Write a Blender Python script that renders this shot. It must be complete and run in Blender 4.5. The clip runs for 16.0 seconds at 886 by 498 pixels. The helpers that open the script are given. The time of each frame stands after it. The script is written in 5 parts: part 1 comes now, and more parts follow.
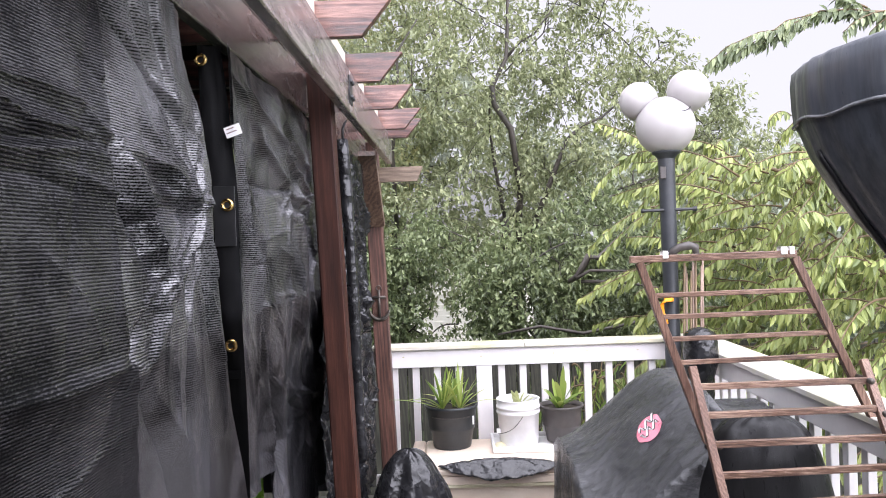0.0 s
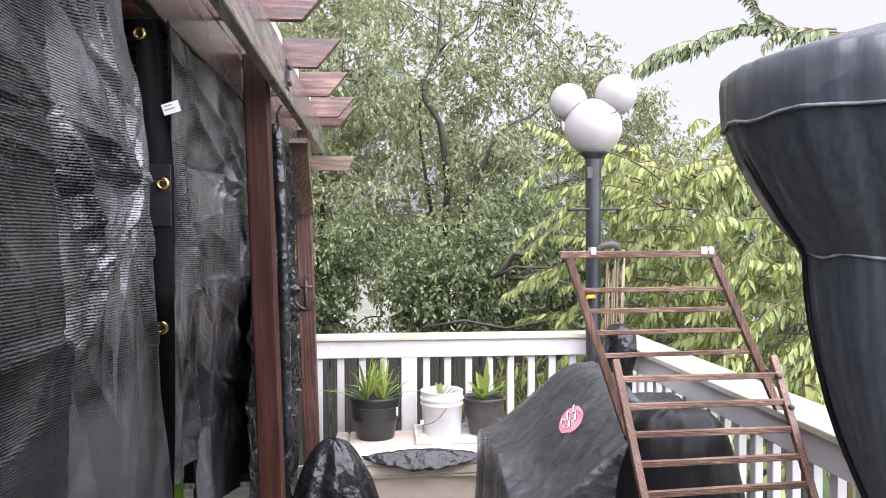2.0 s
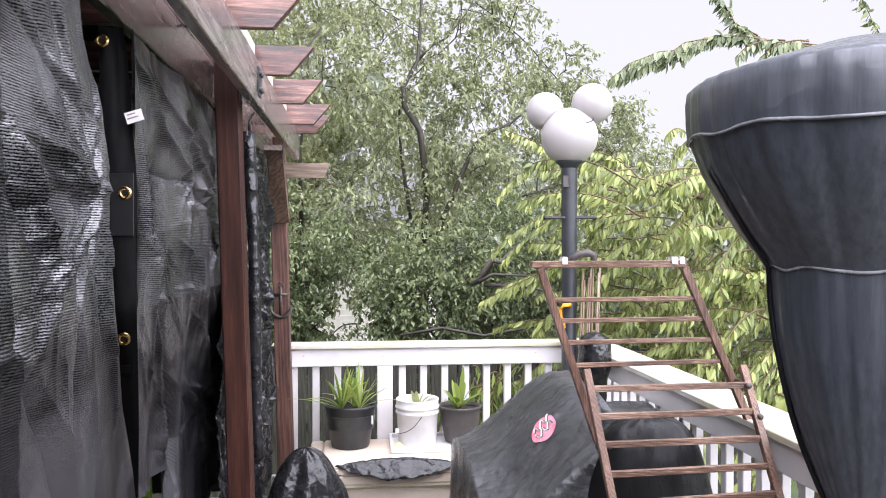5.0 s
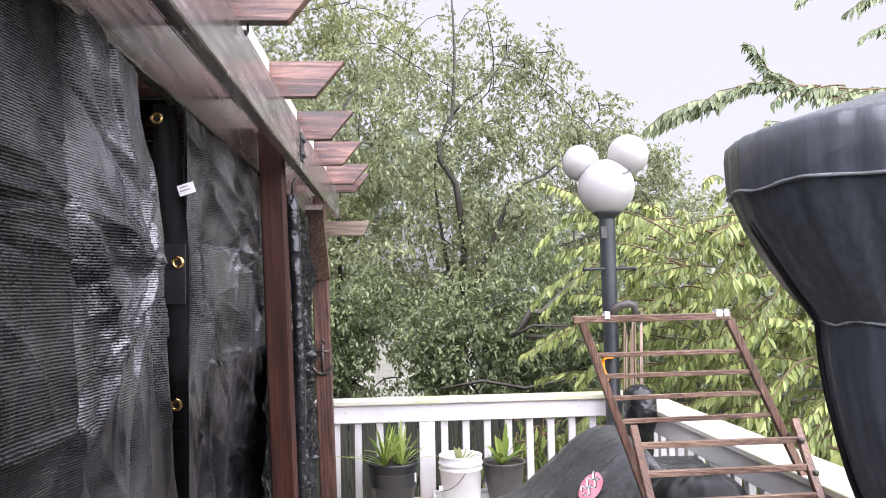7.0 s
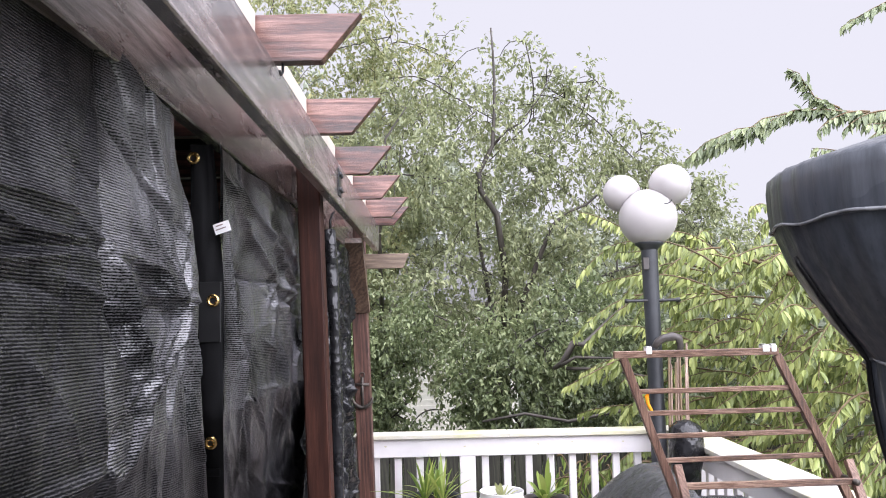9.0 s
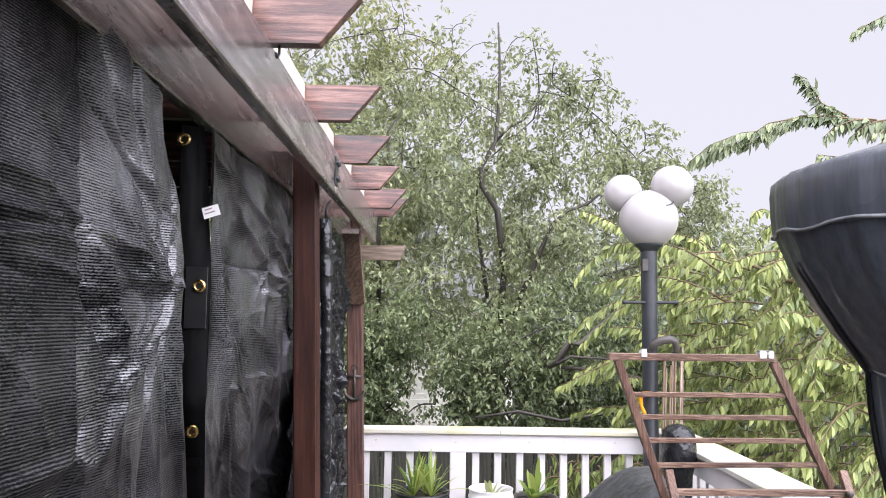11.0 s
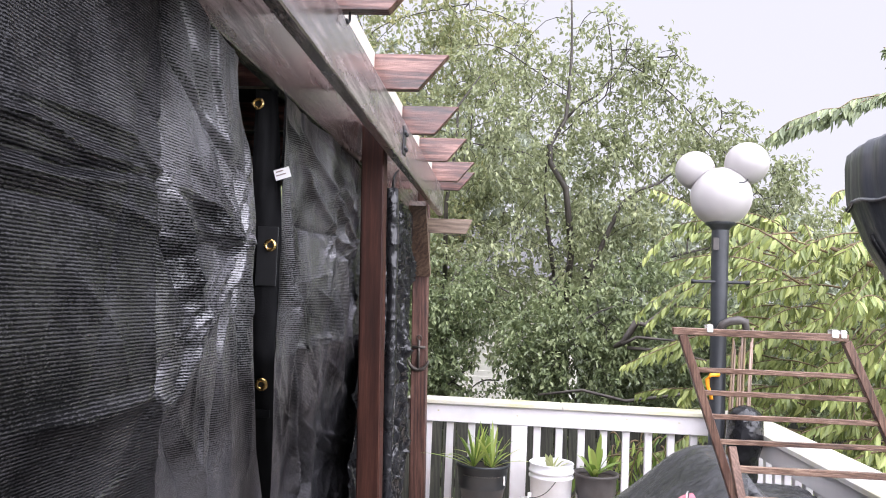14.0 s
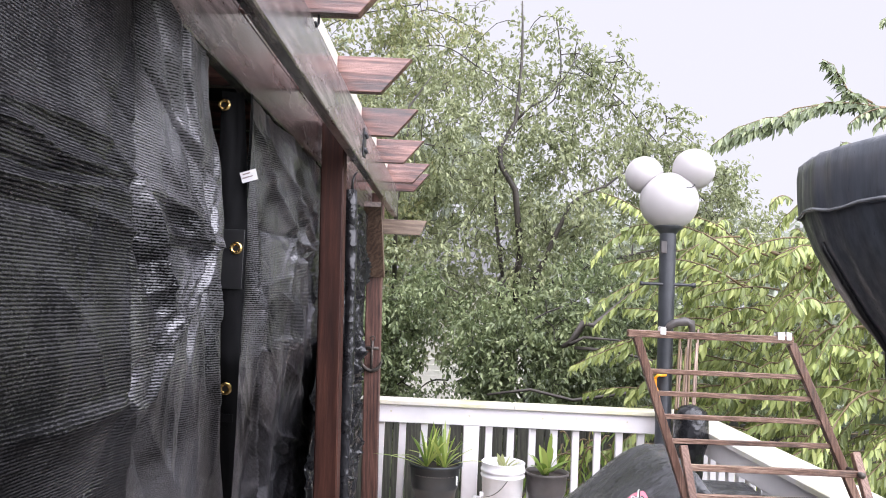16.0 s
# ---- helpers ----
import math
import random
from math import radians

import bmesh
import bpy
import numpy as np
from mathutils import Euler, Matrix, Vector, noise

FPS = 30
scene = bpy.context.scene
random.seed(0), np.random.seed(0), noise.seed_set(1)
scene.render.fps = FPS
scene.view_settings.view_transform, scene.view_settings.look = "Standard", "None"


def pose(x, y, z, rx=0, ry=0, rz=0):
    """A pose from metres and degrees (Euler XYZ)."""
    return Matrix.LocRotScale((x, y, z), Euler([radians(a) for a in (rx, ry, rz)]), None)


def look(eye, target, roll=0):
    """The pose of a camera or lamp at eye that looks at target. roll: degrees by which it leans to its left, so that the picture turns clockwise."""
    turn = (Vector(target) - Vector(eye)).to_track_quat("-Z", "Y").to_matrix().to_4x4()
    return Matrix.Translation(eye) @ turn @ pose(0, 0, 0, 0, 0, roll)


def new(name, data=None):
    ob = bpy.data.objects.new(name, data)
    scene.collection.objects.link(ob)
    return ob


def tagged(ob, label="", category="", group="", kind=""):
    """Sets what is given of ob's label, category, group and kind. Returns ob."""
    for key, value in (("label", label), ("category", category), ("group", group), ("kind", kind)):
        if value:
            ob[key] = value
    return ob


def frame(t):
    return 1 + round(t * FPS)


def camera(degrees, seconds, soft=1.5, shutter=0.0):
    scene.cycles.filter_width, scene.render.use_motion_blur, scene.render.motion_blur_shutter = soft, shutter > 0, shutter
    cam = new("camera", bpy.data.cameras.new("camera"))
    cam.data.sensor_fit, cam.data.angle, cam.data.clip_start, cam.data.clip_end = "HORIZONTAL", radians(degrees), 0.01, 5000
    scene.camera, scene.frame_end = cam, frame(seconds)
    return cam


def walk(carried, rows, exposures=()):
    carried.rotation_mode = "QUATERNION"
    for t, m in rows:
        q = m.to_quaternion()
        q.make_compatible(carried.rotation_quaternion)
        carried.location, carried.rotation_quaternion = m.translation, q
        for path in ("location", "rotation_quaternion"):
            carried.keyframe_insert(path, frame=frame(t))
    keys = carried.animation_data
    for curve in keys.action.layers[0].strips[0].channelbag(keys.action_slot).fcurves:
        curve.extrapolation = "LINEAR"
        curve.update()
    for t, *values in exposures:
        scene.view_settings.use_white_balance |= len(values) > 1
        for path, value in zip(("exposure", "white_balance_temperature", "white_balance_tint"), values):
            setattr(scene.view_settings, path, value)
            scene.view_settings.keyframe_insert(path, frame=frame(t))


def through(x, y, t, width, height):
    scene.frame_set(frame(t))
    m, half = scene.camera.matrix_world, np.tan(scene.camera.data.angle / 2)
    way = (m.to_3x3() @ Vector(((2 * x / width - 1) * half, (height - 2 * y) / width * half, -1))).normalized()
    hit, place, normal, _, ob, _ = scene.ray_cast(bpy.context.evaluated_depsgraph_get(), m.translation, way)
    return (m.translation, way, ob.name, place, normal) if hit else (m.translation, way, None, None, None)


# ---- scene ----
cam = camera(60.0, 16.0, soft=1.0)
PATH = [
    (0, (-0.049, -0.011, 1.606), (-0.084, 1.989, 1.593), -2.1),
    (0.5, (-0.083, 0.01, 1.592), (-0.062, 2.01, 1.558), -1.6),
    (1, (-0.091, -0.005, 1.579), (-0.01, 1.993, 1.537), -0.9),
    (1.5, (-0.097, -0.016, 1.579), (0.033, 1.979, 1.536), -0.5),
    (2, (-0.092, -0.027, 1.59), (0.073, 1.966, 1.559), -0.2),
    (2.5, (-0.077, -0.039, 1.59), (0.11, 1.952, 1.568), 0.3),
    (3, (-0.072, -0.048, 1.595), (0.136, 1.941, 1.584), 0.6),
    (3.5, (-0.068, -0.048, 1.599), (0.159, 1.939, 1.586), 0.8),
    (3.7, (-0.065, -0.029, 1.6), (0.166, 1.958, 1.584), 1.0),
    (5.8, (-0.05, -0.019, 1.604), (0.152, 1.97, 1.599), -0.5),
    (6, (-0.065, -0.015, 1.609), (0.135, 1.975, 1.614), -0.5),
    (6.5, (-0.069, -0.041, 1.625), (0.097, 1.951, 1.685), -1.1),
    (7, (-0.07, -0.05, 1.633), (0.048, 1.944, 1.749), -1.2),
    (7.5, (-0.105, -0.062, 1.686), (-0.03, 1.93, 1.855), -1.5),
    (8, (-0.088, -0.054, 1.676), (-0.054, 1.936, 1.869), -1.6),
    (8.5, (-0.064, -0.047, 1.656), (-0.052, 1.943, 1.854), -1.7),
    (10.8, (-0.023, 0.024, 1.649), (-0.01, 2.016, 1.823), 0.8),
    (11, (-0.029, 0.016, 1.653), (-0.021, 2.008, 1.834), 0.8),
    (11.5, (-0.031, 0.009, 1.64), (-0.035, 2.001, 1.822), 1.3),
    (12, (-0.015, 0.013, 1.622), (-0.022, 2.005, 1.792), 1.8),
    (12.5, (0.005, -0.004, 1.615), (-0.025, 1.99, 1.766), 2.2),
    (13, (0.002, -0.019, 1.612), (-0.074, 1.975, 1.746), 2.4),
    (13.5, (-0.007, -0.014, 1.611), (-0.135, 1.978, 1.736), 2.4),
    (14, (-0.016, -0.009, 1.613), (-0.182, 1.98, 1.735), 2.4),
    (14.5, (-0.025, 0.0, 1.62), (-0.183, 1.99, 1.74), 2.6),
    (15, (-0.055, -0.01, 1.623), (-0.16, 1.984, 1.746), 2.8),
    (15.5, (-0.051, -0.018, 1.622), (-0.107, 1.977, 1.746), 3.0),
    (16, (-0.071, -0.029, 1.623), (-0.097, 1.966, 1.749), 2.6),
]
walk(cam, [(t, look(eye, goal, roll)) for t, eye, goal, roll in PATH], [(0, 1.16, 6180, 19), (3.7, 1.16, 6180, 19), (6.5, 1.14, 6180, 19), (8.5, 1.01, 6180, 19), (12, 1.01, 6180, 19), (14, 1.11, 6180, 19), (16, 1.11, 6180, 19)])

# ---- light ----
world = bpy.data.worlds.new("overcast")
scene.world = world
world.use_nodes = True
wn = world.node_tree.nodes
wl = world.node_tree.links
sky = wn.new("ShaderNodeTexSky")
sky.sky_type = "NISHITA"
sky.sun_disc = False
sky.sun_elevation = radians(55)
sky.sun_rotation = radians(150)
sky.dust_density = 4.0
veil = wn.new("ShaderNodeMixRGB")
veil.inputs[0].default_value = 0.9
veil.inputs[2].default_value = (8.25, 8.25, 8.4, 1)
wl.new(sky.outputs[0], veil.inputs[1])
wl.new(veil.outputs[0], wn["Background"].inputs[0])
wn["Background"].inputs[1].default_value = 0.055

sun_data = bpy.data.lights.new("sun", "SUN")
sun_data.energy = 6.2
sun_data.angle = radians(120)
sun_data.color = (0.95, 0.965, 1.0)
sun = new("sun", sun_data)
sun.matrix_basis = look((5, -7, 9.4), (0, 2, 0.8))


# ---- materials ----
def node_material(name):
    m = bpy.data.materials.new(name)
    m.use_nodes = True
    return m, m.node_tree.nodes, m.node_tree.links, m.node_tree.nodes["Principled BSDF"]


def ramp(nodes, stops):
    r = nodes.new("ShaderNodeValToRGB")
    r.color_ramp.elements[0].position, r.color_ramp.elements[0].color = stops[0][0], (*stops[0][1], 1)
    r.color_ramp.elements[1].position, r.color_ramp.elements[1].color = stops[-1][0], (*stops[-1][1], 1)
    for p, c in stops[1:-1]:
        e = r.color_ramp.elements.new(p)
        e.color = (*c, 1)
    return r


def coords(nodes, links, scale, what="Object"):
    tc = nodes.new("ShaderNodeTexCoord")
    mp = nodes.new("ShaderNodeMapping")
    mp.inputs["Scale"].default_value = scale
    links.new(tc.outputs[what], mp.inputs[0])
    return mp.outputs[0]


def noise_tex(nodes, links, vec, scale, detail=4, rough=0.6):
    n = nodes.new("ShaderNodeTexNoise")
    n.inputs["Scale"].default_value, n.inputs["Detail"].default_value, n.inputs["Roughness"].default_value = scale, detail, rough
    links.new(vec, n.inputs["Vector"])
    return n.outputs["Fac"]


def bump(nodes, links, height, bsdf, strength, distance=0.01):
    b = nodes.new("ShaderNodeBump")
    b.inputs["Strength"].default_value, b.inputs["Distance"].default_value = strength, distance
    links.new(height, b.inputs["Height"])
    links.new(b.outputs[0], bsdf.inputs["Normal"])
    return b


def crumples(nodes, links, scale, strength, distance, stretch=(1, 1, 1)):
    """Sharp-edged creases as relief, for a bump to build upon."""
    f = noise_tex(nodes, links, coords(nodes, links, stretch), scale, 3, 0.5)
    a = nodes.new("ShaderNodeMath")
    a.operation = "SUBTRACT"
    a.inputs[1].default_value = 0.5
    links.new(f, a.inputs[0])
    b = nodes.new("ShaderNodeMath")
    b.operation = "ABSOLUTE"
    links.new(a.outputs[0], b.inputs[0])
    p = nodes.new("ShaderNodeBump")
    p.inputs["Strength"].default_value, p.inputs["Distance"].default_value = strength, distance
    p.invert = True
    links.new(b.outputs[0], p.inputs["Height"])
    return p.outputs[0]


def surface(name, dark, light, scale=6.0, rough=0.5, rough_var=0.15, relief=0.2, metallic=0.0, fine=80.0, stretch=(1, 1, 1)):
    """A plain surface with stains at one scale and grain at another."""
    m, n, l, b = node_material(name)
    v = coords(n, l, stretch)
    big, small = noise_tex(n, l, v, scale, 5), noise_tex(n, l, v, fine, 3)
    r = ramp(n, [(0.3, dark), (0.7, light)])
    l.new(big, r.inputs[0])
    l.new(r.outputs[0], b.inputs["Base Color"])
    rr = n.new("ShaderNodeMapRange")
    rr.inputs["To Min"].default_value, rr.inputs["To Max"].default_value = max(0.03, rough - rough_var), min(1, rough + rough_var)
    l.new(big, rr.inputs[0])
    l.new(rr.outputs[0], b.inputs["Roughness"])
    b.inputs["Metallic"].default_value = metallic
    if relief:
        bump(n, l, small, b, relief, 0.004)
    return m


def wood(name, axis, dark, mid, light, rough=0.35, grain=1.0, relief=0.5, wet=0.2):
    """Stained timber, its grain running along one axis."""
    m, n, l, b = node_material(name)
    s = {"x": (2.0, 26, 26), "y": (24, 2.0, 24), "z": (26, 26, 1.4)}[axis]
    v = coords(n, l, s)
    oi = n.new("ShaderNodeObjectInfo")
    shift = n.new("ShaderNodeVectorMath")
    shift.operation = "ADD"
    spread = n.new("ShaderNodeMath")
    spread.operation = "MULTIPLY"
    spread.inputs[1].default_value = 37.0
    l.new(oi.outputs["Random"], spread.inputs[0])
    l.new(v, shift.inputs[0])
    l.new(spread.outputs[0], shift.inputs[1])
    v = shift.outputs[0]
    fibre, blotch = noise_tex(n, l, v, 4.0 * grain, 8, 0.7), noise_tex(n, l, coords(n, l, tuple(c ** 0.5 for c in s)), 1.4, 5, 0.65)
    wave = n.new("ShaderNodeTexWave")
    wave.wave_type = "BANDS"
    wave.bands_direction = "DIAGONAL"
    wave.inputs["Scale"].default_value, wave.inputs["Distortion"].default_value = 0.55 * grain, 9.0
    wave.inputs["Detail"].default_value, wave.inputs["Detail Scale"].default_value = 3, 1.2
    l.new(v, wave.inputs["Vector"])
    mix = n.new("ShaderNodeMixRGB")
    mix.inputs[0].default_value = 0.14 if grain > 2 else 0.2
    l.new(fibre, mix.inputs[1])
    l.new(wave.outputs["Fac"], mix.inputs[2])
    mix2 = n.new("ShaderNodeMixRGB")
    mix2.inputs[0].default_value = 0.45
    l.new(mix.outputs[0], mix2.inputs[1])
    l.new(blotch, mix2.inputs[2])
    r = ramp(n, [(0.38, dark), (0.5, mid), (0.63, light)])
    l.new(mix2.outputs[0], r.inputs[0])
    l.new(r.outputs[0], b.inputs["Base Color"])
    rr = n.new("ShaderNodeMapRange")
    rr.inputs["To Min"].default_value, rr.inputs["To Max"].default_value = max(0.05, rough - 0.15), rough + 0.25
    l.new(blotch, rr.inputs[0])
    l.new(rr.outputs[0], b.inputs["Roughness"])
    bump(n, l, mix.outputs[0], b, relief, 0.004)
    b.inputs["Coat Weight"].default_value, b.inputs["Coat Roughness"].default_value, b.inputs["Coat IOR"].default_value = wet, 0.2, 1.5 + 0.3 * wet
    return m


def leaf_material(name, stops, rough=0.35, through=0.35):
    m, n, l, b = node_material(name)
    g = n.new("ShaderNodeNewGeometry")
    v = coords(n, l, (1, 1, 1))
    patch = noise_tex(n, l, v, 0.9, 2)
    add = n.new("ShaderNodeMath")
    add.operation = "MULTIPLY_ADD"
    add.inputs[1].default_value, add.inputs[2].default_value = 0.55, -0.05
    l.new(g.outputs["Random Per Island"], add.inputs[0])
    tot = n.new("ShaderNodeMath")
    tot.operation = "MULTIPLY_ADD"
    tot.inputs[1].default_value = 0.5
    l.new(patch, tot.inputs[0])
    l.new(add.outputs[0], tot.inputs[2])
    r = ramp(n, stops)
    l.new(tot.outputs[0], r.inputs[0])
    l.new(r.outputs[0], b.inputs["Base Color"])
    b.inputs["Roughness"].default_value = rough
    b.inputs["Specular IOR Level"].default_value = 0.45
    tr = n.new("ShaderNodeBsdfTranslucent")
    l.new(r.outputs[0], tr.inputs[0])
    mx = n.new("ShaderNodeMixShader")
    mx.inputs[0].default_value = through
    l.new(b.outputs[0], mx.inputs[1])
    l.new(tr.outputs[0], mx.inputs[2])
    l.new(mx.outputs[0], n["Material Output"].inputs[0])
    return m


def tarp_material(name, gap, thread_glint, pitch, gloss=1.0):
    """Knitted shade cloth: straight ribs of small glossy loops with dark gaps, wetter in patches; glints are put into
    the loops' base colour.
    """
    m, n, l, b = node_material(name)
    v = coords(n, l, (1, 1, 1))
    rib = n.new("ShaderNodeTexWave")
    rib.wave_type, rib.bands_direction, rib.wave_profile = "BANDS", "Z", "SIN"
    rib.inputs["Scale"].default_value = 0.314 / pitch
    rib.inputs["Distortion"].default_value, rib.inputs["Detail"].default_value, rib.inputs["Detail Scale"].default_value = 0.9, 2, 3.0
    l.new(v, rib.inputs["Vector"])
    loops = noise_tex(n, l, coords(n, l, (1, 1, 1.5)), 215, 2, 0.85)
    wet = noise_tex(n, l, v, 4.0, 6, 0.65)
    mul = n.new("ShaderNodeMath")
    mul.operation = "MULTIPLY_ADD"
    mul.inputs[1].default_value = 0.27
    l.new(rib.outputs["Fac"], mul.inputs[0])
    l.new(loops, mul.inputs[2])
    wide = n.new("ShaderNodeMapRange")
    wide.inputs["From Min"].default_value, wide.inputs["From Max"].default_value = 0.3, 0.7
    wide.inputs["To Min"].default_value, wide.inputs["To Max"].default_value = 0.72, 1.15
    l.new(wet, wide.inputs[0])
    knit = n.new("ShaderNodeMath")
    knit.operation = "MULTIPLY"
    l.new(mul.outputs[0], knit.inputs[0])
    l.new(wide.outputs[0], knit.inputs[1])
    # pale loops: glints of the sky put into the base colour
    r = ramp(n, [(0.53, gap), (0.62, tuple(0.3 * c for c in thread_glint)), (0.74, thread_glint)])
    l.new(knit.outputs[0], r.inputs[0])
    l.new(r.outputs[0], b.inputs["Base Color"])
    b.inputs["IOR"].default_value = 1.7
    shine = n.new("ShaderNodeMapRange")
    shine.inputs["From Min"].default_value, shine.inputs["From Max"].default_value = 0.50, 0.71
    shine.inputs["To Min"].default_value, shine.inputs["To Max"].default_value = 0.04, 0.9 * gloss
    l.new(knit.outputs[0], shine.inputs[0])
    l.new(shine.outputs[0], b.inputs["Specular IOR Level"])
    rr = n.new("ShaderNodeMapRange")
    rr.inputs["From Min"].default_value, rr.inputs["From Max"].default_value = 0.45, 0.9
    rr.inputs["To Min"].default_value, rr.inputs["To Max"].default_value = 0.38, 0.17
    l.new(knit.outputs[0], rr.inputs[0])
    l.new(rr.outputs[0], b.inputs["Roughness"])
    bp = bump(n, l, loops, b, 0.4, 0.002)
    lap = n.new("ShaderNodeBump")
    lap.inputs["Strength"].default_value, lap.inputs["Distance"].default_value = 0.3, 0.0011
    l.new(rib.outputs["Fac"], lap.inputs["Height"])
    l.new(lap.outputs[0], bp.inputs["Normal"])
    l.new(crumples(n, l, 9.0, 0.38, 0.022, (1, 1, 0.6)), lap.inputs["Normal"])
    l.new(bp.outputs[0], b.inputs["Coat Normal"])
    b.inputs["Coat Roughness"].default_value = 0.2
    coat = n.new("ShaderNodeMapRange")
    coat.inputs["From Min"].default_value, coat.inputs["From Max"].default_value = 0.58, 0.77
    coat.inputs["To Max"].default_value = gloss
    l.new(knit.outputs[0], coat.inputs[0])
    l.new(coat.outputs[0], b.inputs["Coat Weight"])
    return m


def cover_material(name, dark, light, rough, streak=(1, 1, 1), drops=True, relief=0.5, crease_scale=5.0, crease_depth=0.05):
    """Wet synthetic cover: soft creases, streaks of water and beads of rain; the streaks' sheen is also put into the
    colour.
    """
    m, n, l, b = node_material(name)
    v = coords(n, l, streak)
    streaks, big = noise_tex(n, l, v, 9, 6, 0.65), noise_tex(n, l, coords(n, l, (1, 1, 1)), 2.5, 3)
    mix = n.new("ShaderNodeMixRGB")
    mix.inputs[0].default_value = 0.3
    l.new(streaks, mix.inputs[1])
    l.new(big, mix.inputs[2])
    # paler streaks: wet highlights put into the base colour
    r = ramp(n, [(0.42, dark), (0.60, light)])
    l.new(mix.outputs[0], r.inputs[0])
    l.new(r.outputs[0], b.inputs["Base Color"])
    rr = n.new("ShaderNodeMapRange")
    rr.inputs["From Min"].default_value, rr.inputs["From Max"].default_value = 0.3, 0.7
    rr.inputs["To Min"].default_value, rr.inputs["To Max"].default_value = rough + 0.15, max(0.06, rough - 0.15)
    l.new(streaks, rr.inputs[0])
    l.new(rr.outputs[0], b.inputs["Roughness"])
    h = mix.outputs[0]
    if drops:
        vo = n.new("ShaderNodeTexVoronoi")
        vo.inputs["Scale"].default_value = 75
        l.new(coords(n, l, (1, 1, 1)), vo.inputs["Vector"])
        bead = ramp(n, [(0.05, (1, 1, 1)), (0.22, (0, 0, 0))])
        l.new(vo.outputs["Distance"], bead.inputs[0])
        sm = n.new("ShaderNodeMixRGB")
        sm.blend_type = "ADD"
        sm.inputs[0].default_value = 0.8
        l.new(mix.outputs[0], sm.inputs[1])
        l.new(bead.outputs[0], sm.inputs[2])
        h = sm.outputs[0]
    bp = bump(n, l, h, b, relief, 0.006)
    l.new(crumples(n, l, crease_scale, 0.8, crease_depth), bp.inputs["Normal"])
    return m


# grey lights in the beam's grain: wet sheen put into the stain colour
BEAM_Y = wood("stained_beam_sheen", "y", (0.030, 0.022, 0.020), (0.120, 0.092, 0.085), (0.33, 0.28, 0.265), 0.22, 0.95, 0.8, 0.9)
RAFTER_X = wood("stained_rafter", "x", (0.026, 0.014, 0.012), (0.105, 0.042, 0.032), (0.26, 0.135, 0.105), 0.38, 1.0, 0.8, 0.35)
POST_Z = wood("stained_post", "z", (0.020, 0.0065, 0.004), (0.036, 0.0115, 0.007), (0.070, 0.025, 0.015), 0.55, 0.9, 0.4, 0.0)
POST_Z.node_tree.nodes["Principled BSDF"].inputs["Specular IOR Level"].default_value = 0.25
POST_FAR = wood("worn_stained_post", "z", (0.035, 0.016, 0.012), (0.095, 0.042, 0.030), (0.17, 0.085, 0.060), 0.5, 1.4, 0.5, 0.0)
BARE_X = wood("greyed_timber", "x", (0.07, 0.05, 0.035), (0.17, 0.12, 0.085), (0.28, 0.21, 0.15), 0.45)
BRACE_Z = wood("greyed_brace", "z", (0.06, 0.035, 0.025), (0.14, 0.085, 0.06), (0.25, 0.17, 0.12), 0.4)
CREAM = surface("cream_board", (0.55, 0.47, 0.40), (0.70, 0.62, 0.54), 5, 0.5)
RACK_W = wood("weathered_rack_wood", "x", (0.045, 0.022, 0.015), (0.17, 0.092, 0.060), (0.42, 0.285, 0.21), 0.42, 3.2)
RACK_S = wood("weathered_rack_stile", "z", (0.035, 0.017, 0.011), (0.125, 0.062, 0.040), (0.28, 0.165, 0.115), 0.42, 3.0)
WHITE = surface("white_painted_rail", (0.68, 0.65, 0.65), (0.81, 0.78, 0.78), 3, 0.42, 0.12, 0.15)


def mossy(name):
    m, n, l, b = node_material(name)
    v = coords(n, l, (1, 1, 1))
    a, f = noise_tex(n, l, v, 2.2, 6, 0.7), noise_tex(n, l, v, 40, 4)
    r = ramp(n, [(0.40, (0.60, 0.575, 0.545)), (0.53, (0.58, 0.55, 0.42)), (0.68, (0.50, 0.50, 0.26))])
    l.new(a, r.inputs[0])
    l.new(r.outputs[0], b.inputs["Base Color"])
    b.inputs["Roughness"].default_value = 0.38
    bump(n, l, f, b, 0.15, 0.003)
    return m


CAP = mossy("mossy_white_cap")
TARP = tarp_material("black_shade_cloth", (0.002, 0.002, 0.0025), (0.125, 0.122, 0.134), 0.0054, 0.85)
# darker copy of the same cloth: shade put into colour and gloss
TARP_SHADED = tarp_material("black_cloth_shaded", (0.002, 0.002, 0.0025), (0.040, 0.039, 0.043), 0.0054, 0.35)
HEM = surface("black_webbing", (0.003, 0.003, 0.0035), (0.006, 0.006, 0.0065), 20, 0.75, 0.1, 0.2, fine=300)
HEM.node_tree.nodes["Principled BSDF"].inputs["Specular IOR Level"].default_value = 0.12
HEMGLOSS = surface("smooth_black_patch", (0.005, 0.005, 0.0055), (0.010, 0.010, 0.011), 8, 0.42, 0.1, 0.1, fine=200)
PLASTIC = cover_material("black_plastic_sheet", (0.008, 0.008, 0.009), (0.022, 0.022, 0.024), 0.24, (1, 1, 1), False, 0.35, 6.0, 0.06)
HEATER_C = cover_material("charcoal_cover_cloth", (0.038, 0.044, 0.054), (0.064, 0.071, 0.085), 0.42, (6, 6, 0.5), False, 0.3, 3.0, 0.03)
HEATER_C.node_tree.nodes["Principled BSDF"].inputs["Coat Weight"].default_value = 0.5
HEATER_C.node_tree.nodes["Principled BSDF"].inputs["Coat Roughness"].default_value = 0.2
